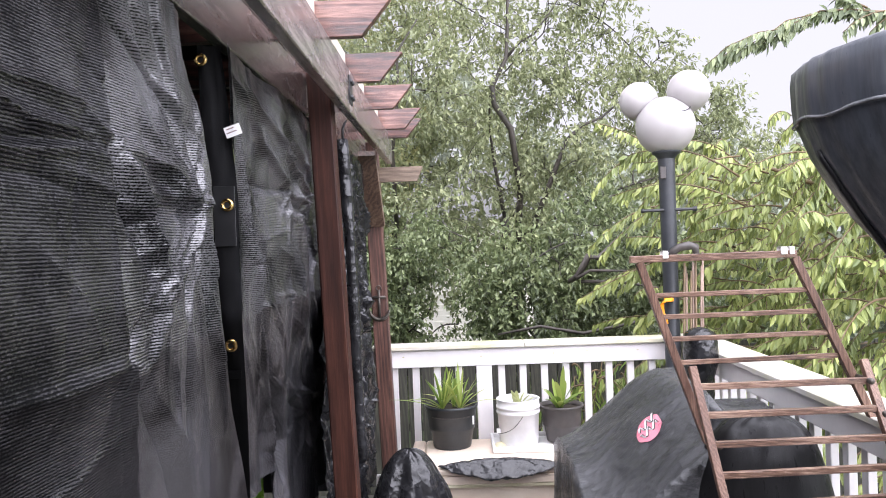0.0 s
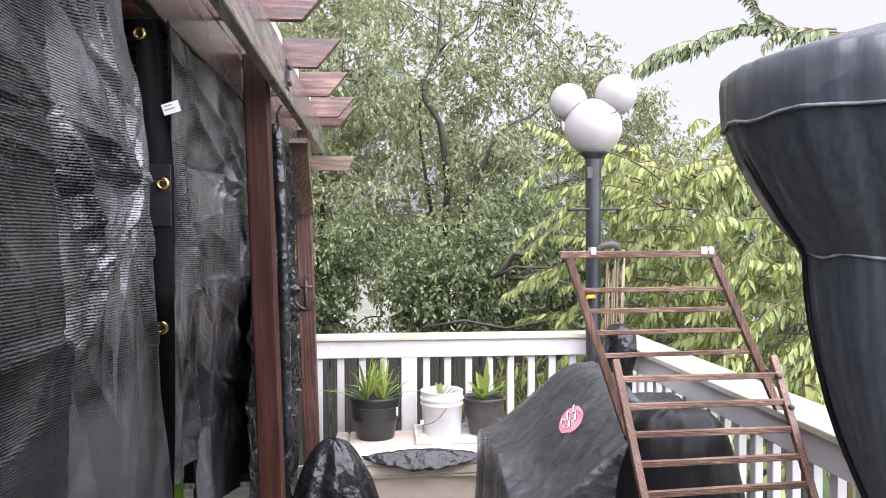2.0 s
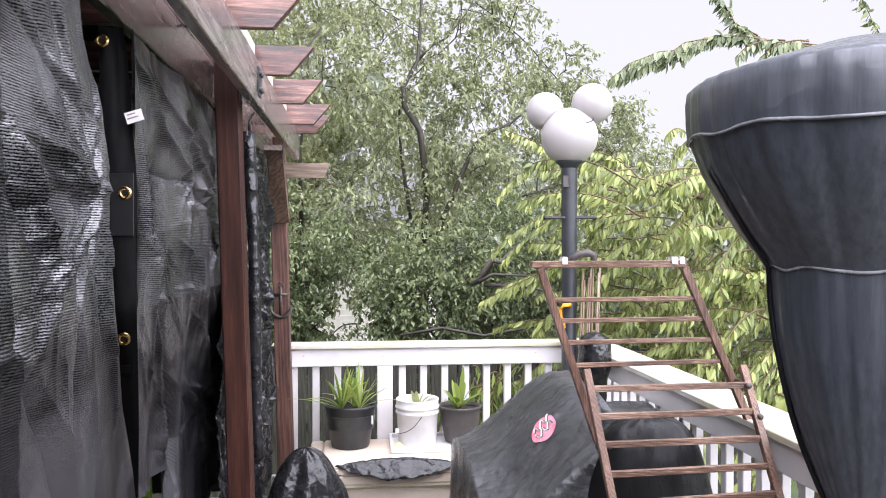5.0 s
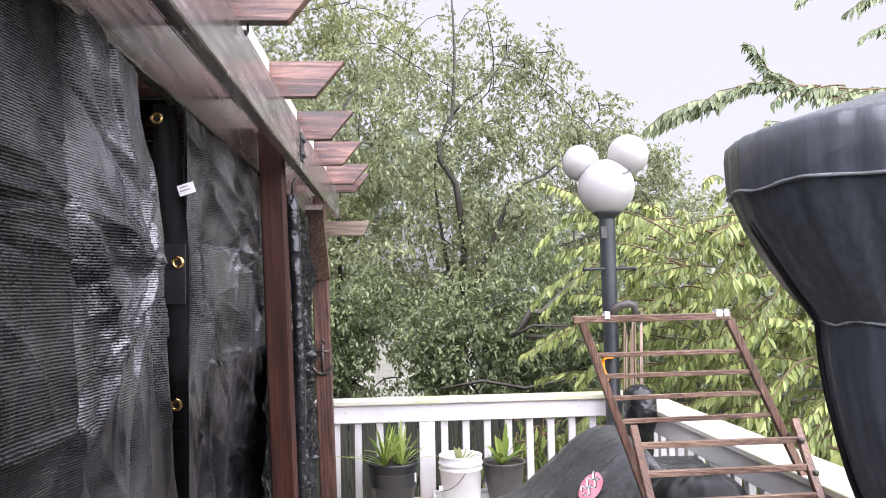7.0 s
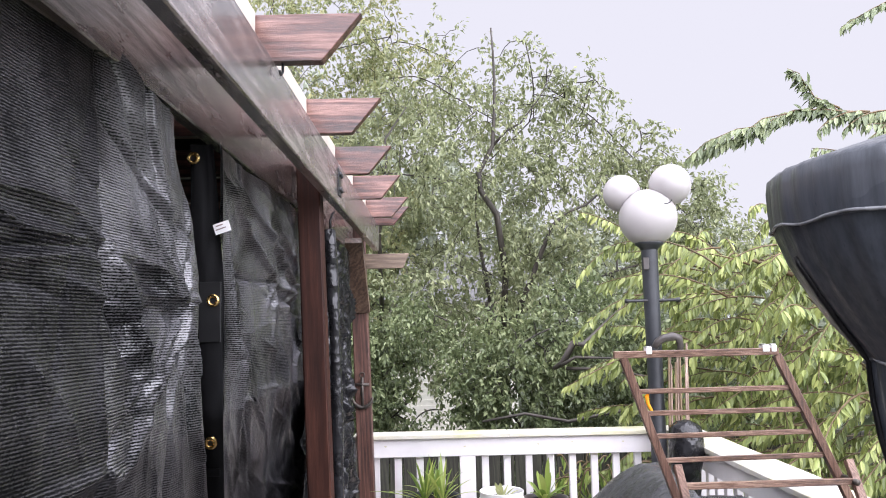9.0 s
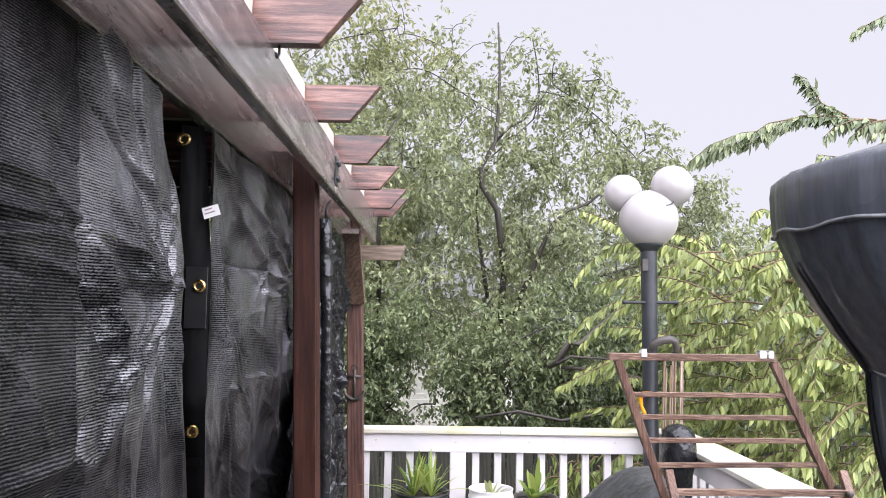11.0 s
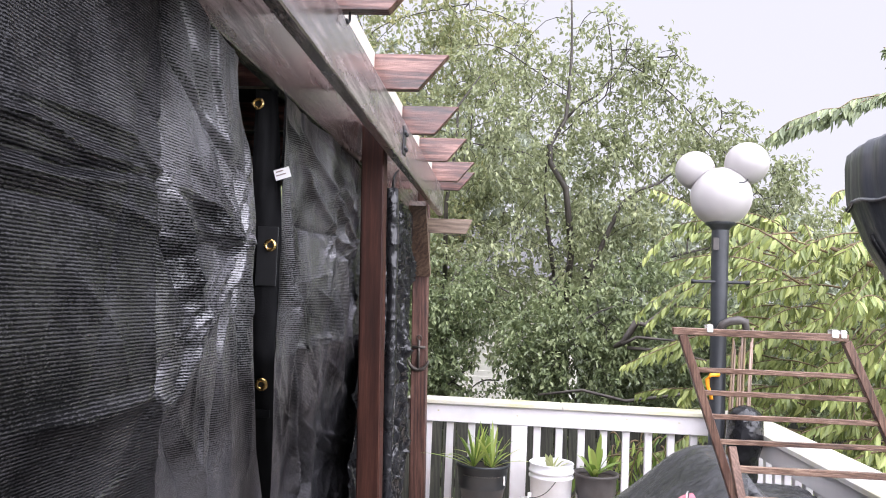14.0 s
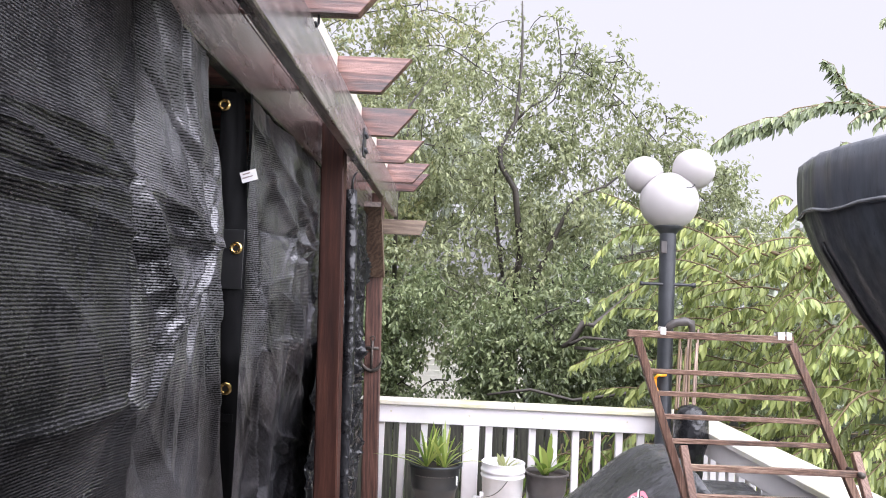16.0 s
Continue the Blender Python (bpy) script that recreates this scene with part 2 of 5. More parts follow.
GRILL_C = cover_material("grey_wet_grill_cover", (0.010, 0.0105, 0.0115), (0.085, 0.086, 0.090), 0.24, (1.6, 20, 3.5), True, 0.9, 7.0, 0.035)
KETTLE_C = cover_material("black_wet_cover", (0.005, 0.005, 0.0055), (0.012, 0.012, 0.013), 0.36, (5, 5, 0.6), True, 0.2, 3.0, 0.015)
KETTLE_C.node_tree.nodes["Principled BSDF"].inputs["Specular IOR Level"].default_value = 0.28
BRASS = surface("brass", (0.55, 0.36, 0.13), (0.75, 0.52, 0.22), 30, 0.25, 0.1, 0.0, 1.0)
STEEL = surface("dull_steel", (0.30, 0.29, 0.27), (0.48, 0.46, 0.43), 30, 0.35, 0.1, 0.1, 1.0)
IRON = surface("dark_weathered_iron", (0.05, 0.042, 0.036), (0.13, 0.115, 0.10), 40, 0.5, 0.12, 0.3, 0.7)
BLACKM = surface("black_metal", (0.012, 0.013, 0.014), (0.03, 0.031, 0.034), 12, 0.4, 0.1, 0.1)
POLE = surface("black_lamp_pole", (0.018, 0.020, 0.023), (0.036, 0.039, 0.044), 8, 0.4, 0.1, 0.15)
GLOBE = surface("white_opal_globe", (0.37, 0.348, 0.342), (0.41, 0.388, 0.382), 2.5, 0.4, 0.08, 0.0)
GLOBE.node_tree.nodes["Principled BSDF"].inputs["Subsurface Weight"].default_value = 0.8
GLOBE.node_tree.nodes["Principled BSDF"].inputs["Subsurface Radius"].default_value = (0.3, 0.3, 0.3)
GLOBE.node_tree.nodes["Principled BSDF"].inputs["Subsurface Scale"].default_value = 0.5
BOX = surface("beige_deck_box", (0.60, 0.49, 0.39), (0.77, 0.66, 0.55), 3.5, 0.45, 0.1, 0.25)
BOXEDGE = surface("stained_beige_edge", (0.48, 0.44, 0.26), (0.70, 0.65, 0.50), 9, 0.5)
SEAM = surface("pale_wet_piping", (0.09, 0.095, 0.105), (0.26, 0.265, 0.28), 18, 0.25, 0.1, 0.0)
POT_B = surface("black_plastic_pot", (0.011, 0.014, 0.016), (0.022, 0.027, 0.031), 14, 0.38, 0.1, 0.1)
POT_G = surface("brown_plastic_pot", (0.045, 0.038, 0.035), (0.075, 0.065, 0.060), 14, 0.42, 0.1, 0.1)
BUCKET = surface("white_plastic_bucket", (0.66, 0.65, 0.64), (0.82, 0.81, 0.81), 7, 0.35, 0.1, 0.05)
SOIL = surface("dark_soil", (0.015, 0.011, 0.008), (0.05, 0.036, 0.025), 30, 0.8, 0.1, 0.8)
PAPER = surface("white_paper_tag", (0.72, 0.70, 0.69), (0.82, 0.80, 0.79), 9, 0.6, 0.1, 0.0)
INK = surface("grey_ink", (0.18, 0.12, 0.12), (0.30, 0.22, 0.22), 9, 0.6, 0.1, 0.0)
PINK = surface("pink_sticker", (0.72, 0.20, 0.27), (0.80, 0.30, 0.36), 14, 0.3, 0.1, 0.0)
STWHITE = surface("sticker_white", (0.78, 0.74, 0.74), (0.84, 0.80, 0.80), 9, 0.35, 0.1, 0.0)
STBLACK = surface("sticker_black", (0.012, 0.012, 0.012), (0.02, 0.02, 0.02), 9, 0.35, 0.1, 0.0)
ORANGE = surface("orange_plastic", (0.80, 0.28, 0.01), (0.88, 0.36, 0.02), 9, 0.35, 0.1, 0.0)
LIME = surface("lime_fabric", (0.20, 0.42, 0.03), (0.28, 0.55, 0.05), 9, 0.6)
FENCE = wood("mossy_fence_board", "z", (0.014, 0.013, 0.010), (0.036, 0.034, 0.025), (0.070, 0.068, 0.048), 0.7)
DECK = wood("wet_deck_board", "x", (0.045, 0.040, 0.036), (0.10, 0.091, 0.082), (0.17, 0.157, 0.142), 0.35)
SIDING = surface("cream_white_siding", (0.66, 0.63, 0.56), (0.78, 0.75, 0.68), 3, 0.5, 0.1, 0.1)
ROOF = surface("grey_shingle", (0.08, 0.08, 0.085), (0.16, 0.155, 0.15), 8, 0.8, 0.1, 0.6)
GLASS = surface("dark_window_glass", (0.02, 0.022, 0.025), (0.03, 0.032, 0.036), 3, 0.08, 0.03, 0.0)
GROUND = surface("wet_lawn", (0.03, 0.05, 0.015), (0.07, 0.10, 0.03), 1.2, 0.8, 0.1, 1.0, fine=25)
BARK = surface("dark_wet_bark", (0.020, 0.016, 0.012), (0.06, 0.05, 0.04), 6, 0.6, 0.15, 0.9, fine=25, stretch=(1, 1, 0.3))
TWIG = surface("green_brown_twig", (0.10, 0.07, 0.035), (0.18, 0.12, 0.06), 9, 0.6)
STAKE = wood("garden_stake", "z", (0.08, 0.05, 0.035), (0.22, 0.15, 0.11), (0.38, 0.28, 0.22), 0.6)
LEAF_A = leaf_material("woodland_leaf", [(0.1, (0.150, 0.172, 0.088)), (0.45, (0.255, 0.283, 0.150)), (0.8, (0.37, 0.39, 0.21)), (0.97, (0.39, 0.27, 0.14))])
LEAF_B = leaf_material("yellowing_leaf", [(0.1, (0.19, 0.22, 0.105)), (0.5, (0.30, 0.325, 0.155)), (0.8, (0.38, 0.35, 0.16)), (0.95, (0.43, 0.27, 0.12))])
LEAF_C = leaf_material("understory_leaf", [(0.1, (0.060, 0.080, 0.036)), (0.5, (0.170, 0.210, 0.098)), (0.9, (0.33, 0.37, 0.185))])
# paler, greyer leaf: distance haze put into the colour
LEAF_HAZE = leaf_material("far_leaf_haze", [(0.1, (0.22, 0.245, 0.18)), (0.9, (0.33, 0.36, 0.27))], 0.6, 0.3)
LEAF_E = leaf_material("cherry_leaf", [(0.1, (0.105, 0.140, 0.048)), (0.5, (0.275, 0.325, 0.100)), (0.9, (0.50, 0.53, 0.18))], 0.36, 0.25)
# darker, greyer cherry leaf: the boughs' backlit shade put into colour
LEAF_BACKLIT = leaf_material("backlit_bough_leaf", [(0.1, (0.09, 0.115, 0.062)), (0.5, (0.20, 0.24, 0.125)), (0.9, (0.36, 0.40, 0.20))], 0.36, 0.2)
LEAF_P = leaf_material("pot_plant_leaf", [(0.1, (0.075, 0.13, 0.025)), (0.5, (0.21, 0.31, 0.06)), (0.9, (0.60, 0.62, 0.20))], 0.35, 0.35)
LEAF_S = leaf_material("pale_seedling_leaf", [(0.1, (0.42, 0.46, 0.20)), (0.9, (0.68, 0.70, 0.40))], 0.4, 0.3)


# ---- building helpers ----
def thing(name, at=(0, 0, 0), label="", category="", group="", kind=""):
    ob = new(name)
    ob.empty_display_size = 0.1
    ob.location = at
    return tagged(ob, label, category, group, kind)


def mesh_object(name, mesh, material, parent=None, label="", smooth=False):
    mesh.materials.append(material)
    if smooth:
        mesh.polygons.foreach_set("use_smooth", [True] * len(mesh.polygons))
    ob = new(name, mesh)
    if parent is not None:
        ob.parent = parent
        ob.matrix_parent_inverse = Matrix.Translation(-parent.location) if parent.parent is None else Matrix()
    if label:
        ob["label"] = label
    return ob


def part(name, bm, material, parent=None, label="", smooth=False):
    me = bpy.data.meshes.new(name)
    bm.normal_update()
    bm.to_mesh(me)
    bm.free()
    return mesh_object(name, me, material, parent, label, smooth)


def fast(name, verts, tris, material, parent=None, label="", smooth=False, quads=None):
    if isinstance(tris, np.ndarray) and quads is None:
        used, flat = np.unique(tris, return_inverse=True)
        verts, tris = np.asarray(verts)[used], flat.reshape(tris.shape)
    me = bpy.data.meshes.new(name)
    faces = [tuple(f) for f in tris] if quads is None else [tuple(f) for f in tris] + [tuple(f) for f in quads]
    me.from_pydata([tuple(v) for v in verts], [], faces)
    me.update()
    return mesh_object(name, me, material, parent, label, smooth)


def box(x0, x1, y0, y1, z0, z1, bevel=0.003, bm=None):
    bm = bm or bmesh.new()
    r = bmesh.ops.create_cube(bm, size=1.0)
    for v in r["verts"]:
        v.co = ((x0 + x1) / 2 + v.co.x * (x1 - x0), (y0 + y1) / 2 + v.co.y * (y1 - y0), (z0 + z1) / 2 + v.co.z * (z1 - z0))
    if bevel:
        es = list({e for v in r["verts"] for e in v.link_edges})
        bmesh.ops.bevel(bm, geom=es, offset=bevel, segments=1, affect="EDGES")
    return bm


def bar(a, b, w, h, up=(0, 0, 1), bevel=0.002):
    """A rectangular bar from a to b, w across and h along up."""
    a, b = Vector(a), Vector(b)
    d = (b - a).normalized()
    s = d.cross(Vector(up)).normalized()
    u = s.cross(d)
    bm = bmesh.new()
    vs = [bm.verts.new(p + s * i * w / 2 + u * j * h / 2) for p in (a, b) for i, j in ((-1, -1), (1, -1), (1, 1), (-1, 1))]
    for f in ((0, 1, 2, 3), (7, 6, 5, 4), (0, 4, 5, 1), (1, 5, 6, 2), (2, 6, 7, 3), (3, 7, 4, 0)):
        bm.faces.new([vs[i] for i in f])
    bmesh.ops.recalc_face_normals(bm, faces=bm.faces)
    if bevel:
        bmesh.ops.bevel(bm, geom=bm.edges[:], offset=bevel, segments=1, affect="EDGES")
    return bm


def prism(outline, y0, y1, bevel=0.002):
    """An outline in x and z, drawn out from y0 to y1."""
    bm = bmesh.new()
    f = [bm.verts.new((x, y0, z)) for x, z in outline]
    k = [bm.verts.new((x, y1, z)) for x, z in outline]
    bm.faces.new(f)
    bm.faces.new(k[::-1])
    for i in range(len(f)):
        j = (i + 1) % len(f)
        bm.faces.new((f[i], k[i], k[j], f[j]))
    bmesh.ops.recalc_face_normals(bm, faces=bm.faces)
    if bevel:
        bmesh.ops.bevel(bm, geom=bm.edges[:], offset=bevel, segments=1, affect="EDGES")
    return bm


def tubes(paths, sides=6):
    """Vertices and faces of tapered tubes; each path is points and radii."""
    verts, faces = [], []
    ang = np.linspace(0, 2 * np.pi, sides, endpoint=False)
    for pts, rad in paths:
        pts = np.asarray(pts, float)
        k0 = len(verts)
        d = np.gradient(pts, axis=0)
        d /= np.linalg.norm(d, axis=1, keepdims=True) + 1e-9
        ref = np.array([0.31, 0.17, 0.93]) if abs(d[0][2]) < 0.8 else np.array([0.9, 0.3, 0.1])
        for p, t, r in zip(pts, d, rad):
            s = np.cross(t, ref)
            s /= np.linalg.norm(s) + 1e-9
            u = np.cross(s, t)
            for a in ang:
                verts.append(p + r * (math.cos(a) * s + math.sin(a) * u))
        for i in range(len(pts) - 1):
            for j in range(sides):
                a, b = k0 + i * sides + j, k0 + i * sides + (j + 1) % sides
                faces.append((a, b, b + sides, a + sides))
        faces.append(tuple(k0 + j for j in range(sides))[::-1])
        faces.append(tuple(k0 + (len(pts) - 1) * sides + j for j in range(sides)))
    return verts, faces


def lathe(profile, segs=40, at=(0, 0), wobble=None, cap_top=False, cap_bottom=False):
    """A turned form; profile is (radius, z). wobble(angle, z) scales the radius."""
    bm = bmesh.new()
    rings = []
    for r, z in profile:
        ring = []
        for i in range(segs):
            a = 2 * math.pi * i / segs
            k = r * (wobble(a, z) if wobble else 1)
            ring.append(bm.verts.new((at[0] + k * math.cos(a), at[1] + k * math.sin(a), z)))
        rings.append(ring)
    for p, q in zip(rings, rings[1:]):
        for i in range(segs):
            j = (i + 1) % segs
            bm.faces.new((p[i], p[j], q[j], q[i]))
    if cap_bottom:
        bm.faces.new(rings[0][::-1])
    if cap_top:
        bm.faces.new(rings[-1])
    bmesh.ops.recalc_face_normals(bm, faces=bm.faces)
    return bm


def leaves(points, ways, length, width, curl=0.0, rich=False, roll=None):
    """One leaf at every point, along its way: folded along the rib, and bent down when rich."""
    p, d = np.asarray(points, float), np.asarray(ways, float)
    d /= np.linalg.norm(d, axis=1, keepdims=True) + 1e-9
    n = len(p)
    ref = np.random.normal(size=(n, 3)) * 0.5 + np.array([0, 0, 1.0]) if roll is None else roll
    s = np.cross(d, ref)
    s /= np.linalg.norm(s, axis=1, keepdims=True) + 1e-9
    u = np.cross(s, d)
    L, W = np.asarray(length).reshape(-1, 1) * np.ones((n, 1)), np.asarray(width).reshape(-1, 1) * np.ones((n, 1))
    if not rich:
        v = np.stack([p, p + d * L * 0.45 + s * W / 2 + u * W * 0.18, p + d * L - u * L * curl, p + d * L * 0.45 - s * W / 2 + u * W * 0.18], 1)
        k = (np.arange(n) * 4)[:, None]
        return v.reshape(-1, 3), np.concatenate([k + [0, 1, 2], k + [0, 2, 3]])
    def at(t, side):
        w = {0.3: 0.46, 0.65: 0.42}[t]
        return p + d * L * t - u * L * curl * t * t + side * s * W * w + abs(side) * u * W * 0.16
    v = np.stack([p, at(0.3, 1), at(0.3, 0), at(0.3, -1), at(0.65, 1), at(0.65, 0), at(0.65, -1), p + d * L - u * L * curl], 1)
    k = (np.arange(n) * 8)[:, None]
    t = [[0, 1, 2], [0, 2, 3], [1, 4, 5], [1, 5, 2], [2, 5, 6], [2, 6, 3], [4, 7, 5], [5, 7, 6]]
    return v.reshape(-1, 3), np.concatenate([k + f for f in t])

FL = -0.2      # deck level
GR = -1.4      # garden level


def shared(name, mesh, parent, at, turn=0.0):
    ob = new(name, mesh)
    ob.parent = parent
    ob.matrix_parent_inverse = Matrix.Translation(-parent.location)
    ob.location = at
    ob.rotation_euler = (0, 0, turn)
    return ob


def mesh_of(bm, material, name):
    me = bpy.data.meshes.new(name)
    bm.normal_update()
    bm.to_mesh(me)
    bm.free()
    me.materials.append(material)
    return me


# ---- ground, deck, house wall behind ----
def build_ground():
    xs = np.concatenate([np.linspace(-300, -20, 8), np.linspace(-16, 16, 33), np.linspace(20, 300, 8)])
    ys = np.concatenate([np.linspace(-300, -10, 6), np.linspace(-6, 30, 37), np.linspace(40, 600, 8)])
    v = [(x, y, GR + 0.08 * noise.noise((x * 0.3, y * 0.3, 0)) + (0.04 * max(0, y - 14) if y < 60 else 1.84)) for y in ys for x in xs]
    w = len(xs)
    f = [(j * w + i, j * w + i + 1, (j + 1) * w + i + 1, (j + 1) * w + i) for j in range(len(ys) - 1) for i in range(w - 1)]
    tagged(fast("ground", v, f, GROUND), "wet green lawn below the raised deck", "lawn", kind="structure")


build_ground()

deck = thing("deck_floor", (0, 2, FL), "wet brown timber deck boards", "deck", kind="structure")
part("substructure", box(-3.3, 1.75, -1.6, 5.6, FL - 0.25, FL - 0.035, 0), DECK, deck)
plank = mesh_of(box(-2.5, 2.5, -0.068, 0.068, -0.03, 0, 0.004), DECK, "plank")
for i in range(50):
    shared("plank", plank, deck, (-0.78, -1.52 + 0.143 * i, FL))

wall = thing("wall_house", (0, -1.75, FL), "white clapboard house wall behind the deck", "wall", kind="structure")
part("wall_core", box(-3.3, 3.0, -2.0, -1.8, GR, 2.5, 0), SIDING, wall)
clap = mesh_of(bar((-3.3, 0, 0), (3.0, 0, 0), 0.03, 0.15), SIDING, "clapboard")
for i in range(18):
    ob = shared("clapboard", clap, wall, (0, -1.79, FL + 0.1 + 0.14 * i))
    ob.rotation_euler = (radians(6), 0, 0)


def crumple_disc(c, r):
    bm = bmesh.new()
    vs = [bm.verts.new((c[0] + r * (1 + 0.3 * math.sin(3 * a)) * math.cos(a), c[1], c[2] + r * 0.7 * math.sin(a))) for a in np.linspace(0, 2 * math.pi, 12, endpoint=False)]
    bm.faces.new(vs)
    return bm


# ---- railings ----
def railing(name, along, start, stop, inner, label, wide_at, first, cap_w):
    """White railing. along 'x': it runs in x at y = inner; along 'y': in y at x = inner."""
    rail = thing(name, (start, inner, FL) if along == "x" else (inner, start, FL), label, "railing", kind="structure")

    def b(s0, s1, d0, d1, z0, z1, bev=0.004):
        return box(s0, s1, inner + d0, inner + d1, z0, z1, bev) if along == "x" else box(inner + d0, inner + d1, s0, s1, z0, z1, bev)
    n = 2
    for i in range(n):
        a, c = start + (stop - start) * i / n, start + (stop - start) * (i + 1) / n
        part("cap_board", b(a + 0.001, c - 0.001, -0.03, cap_w, 0.850, 0.881), CAP, rail, "white cap board with green moss stains")
    part("fascia_board", b(start, stop, 0.0, 0.035, 0.722, 0.848), WHITE, rail)
    part("bottom_rail", b(start, stop, 0.012, 0.05, FL + 0.06, FL + 0.15), WHITE, rail)
    part("back_rail", b(start, stop, 0.09, 0.128, 0.765, 0.848), WHITE, rail)
    size = (-0.025, 0.025, 0.036, 0.074) if along == "x" else (0.036, 0.074, -0.025, 0.025)
    thin = mesh_of(box(*size, FL + 0.151, 0.84, 0.003), WHITE, "baluster")
    s = first
    while s < stop - 0.06:
        if not any(abs(s - w) < 0.06 for w in wide_at):
            shared("baluster", thin, rail, (s, inner, 0) if along == "x" else (inner, s, 0))
        s += 0.155
    for w in wide_at:
        part("rail_post", b(w - 0.056, w + 0.056, 0.004, 0.088, FL, 0.84), WHITE, rail)
    return rail


railing("railing_far", "x", -0.687, 1.51, 5.5, "white painted timber deck railing with mossy cap", [0.118], -0.530, 0.165)
railing("railing_side", "y", -1.3, 5.46, 1.545, "white painted timber side railing with stained cap", [0.4, 2.2, 3.9], -1.2, 0.215)
for x, z in ((-0.46, 0.80), (0.10, 0.79), (0.62, 0.795), (0.86, 0.805), (1.22, 0.80)):
    part("nail_stain", crumple_disc((x, 5.4985, z), 0.008), BOXEDGE, bpy.data.objects["railing_far"], "rusty nail stain")
corner = thing("corner_post", (1.64, 5.56, FL), "white painted corner post of the railing", "post", kind="structure")
part("post_shaft", box(1.546, 1.75, 5.464, 5.66, FL, 0.845, 0.005), WHITE, corner)
part("post_cap", box(1.513, 1.762, 5.464, 5.668, 0.8505, 0.883, 0.004), CAP, corner)


# ---- pergola ----
pergola = thing("pergola", (-0.58, 3.2, FL), "dark red-brown stained timber pergola, wet with rain", "pergola")
part("outer_beam", box(-0.505, -0.466, -1.0, 3.17, 2.165, 2.345, 0.004), BEAM_Y, pergola)
part("outer_beam", box(-0.505, -0.466, 3.176, 5.24, 2.165, 2.345, 0.004), BEAM_Y, pergola)
part("inner_beam", box(-0.69, -0.652, -1.0, 5.30, 2.165, 2.345, 0.004), BEAM_Y, pergola)
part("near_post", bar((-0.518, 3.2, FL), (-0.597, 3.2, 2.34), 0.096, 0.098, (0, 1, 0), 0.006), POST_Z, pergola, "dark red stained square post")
part("far_post", bar((-0.566, 5.405, FL), (-0.632, 5.405, 2.34), 0.108, 0.108, (0, 1, 0), 0.006), POST_FAR, pergola, "red-brown post with worn stain")
part("far_post_back", box(-3.2, -3.06, 5.35, 5.478, FL, 2.34, 0.006), POST_FAR, pergola)
part("near_post_back", box(-3.2, -3.06, 3.15, 3.29, FL, 2.34, 0.006), POST_Z, pergola)
for y in (-0.75, -0.05, 0.62, 1.28, 1.94, 2.70, 3.45, 4.15, 4.88, 5.28):
    d = 0.012 * math.sin(y * 7)
    part("rafter", prism([(-3.3, 2.347), (-0.355 + d, 2.347), (-0.248 + d, 2.475), (-3.3, 2.475)], y - 0.019, y + 0.019), RAFTER_X, pergola)
part("end_beam", prism([(-0.67, 2.050), (-0.305, 2.050), (-0.262, 2.152), (-0.67, 2.152)], 5.312, 5.349), BARE_X, pergola, "greyed end beam with an angled tail")
part("knee_brace", bar((-0.60, 4.86, 2.20), (-0.60, 5.345, 1.76), 0.115, 0.05, (0, 0.7, 0.7)), BRACE_Z, pergola, "greyed knee brace")
for y0, y1 in ((0.66, 1.91), (1.965, 2.675), (2.725, 3.425), (3.475, 4.125), (4.175, 4.855)):
    part("blocking_board", box(-0.545, -0.515, y0, y1, 2.35, 2.478, 0.003), CREAM, pergola, "pale cream board between the rafters")
# boards added to hide the rafters where there is only deep shade
for y0, y1 in ((-0.03, 0.6), (0.64, 1.26), (1.30, 1.92), (1.96, 2.68), (2.72, 3.43), (3.47, 4.13), (4.17, 4.86)):
    part("inner_blocking", box(-0.688, -0.655, y0, y1, 2.348, 2.474, 0.003), BEAM_Y, pergola)
strap = part("joint_strap", box(-0.4655, -0.461, 3.13, 3.215, 2.2, 2.315, 0.001), BLACKM, pergola, "black metal joint strap")
for dy, dz in ((3.15, 2.225), (3.195, 2.225), (3.15, 2.29), (3.195, 2.29)):
    bm = bmesh.new()
    bmesh.ops.create_uvsphere(bm, u_segments=10, v_segments=6, radius=0.011, matrix=Matrix.Translation((-0.4595, dy, dz)))
    part("bolt_head", bm, BLACKM, strap, smooth=True)
v, f = tubes([([(-0.45, 1.94, 2.348), (-0.45, 1.94, 2.325), (-0.452, 1.925, 2.312), (-0.452, 1.91, 2.318)], [0.004] * 4)], 6)
fast("screw_hook", v, f, BLACKM, pergola, "small black screw hook", True)

# anchor ornament
anchor = thing("anchor_ornament", (-0.595, 5.335, 1.25), "weathered metal anchor ornament on the far post", "ornament")
ax, ay = -0.602, 5.335
v, f = tubes([([(ax, ay, 1.100), (ax, ay, 1.300)], [0.011, 0.010])], 8)
fast("shank", v, f, IRON, anchor, smooth=True)
v, f = tubes([([(ax - 0.045, ay, 1.250), (ax + 0.045, ay, 1.250)], [0.011, 0.011])], 8)
fast("stock", v, f, IRON, anchor, smooth=True)
v, f = tubes([([(ax + 0.07 * math.sin(a), ay, 1.170 - 0.075 * math.cos(a)) for a in np.linspace(-1.45, 1.45, 15)], [0.005 + 0.010 * math.cos(a * 0.9) for a in np.linspace(-1.45, 1.45, 15)])], 8)
fast("arms", v, f, IRON, anchor, smooth=True)
v, f = tubes([([(ax + 0.017 * math.sin(a), ay, 1.315 - 0.017 * math.cos(a)) for a in np.linspace(0, 2 * math.pi, 15)], [0.0045] * 15)], 6)
fast("ring", v, f, IRON, anchor, smooth=True)


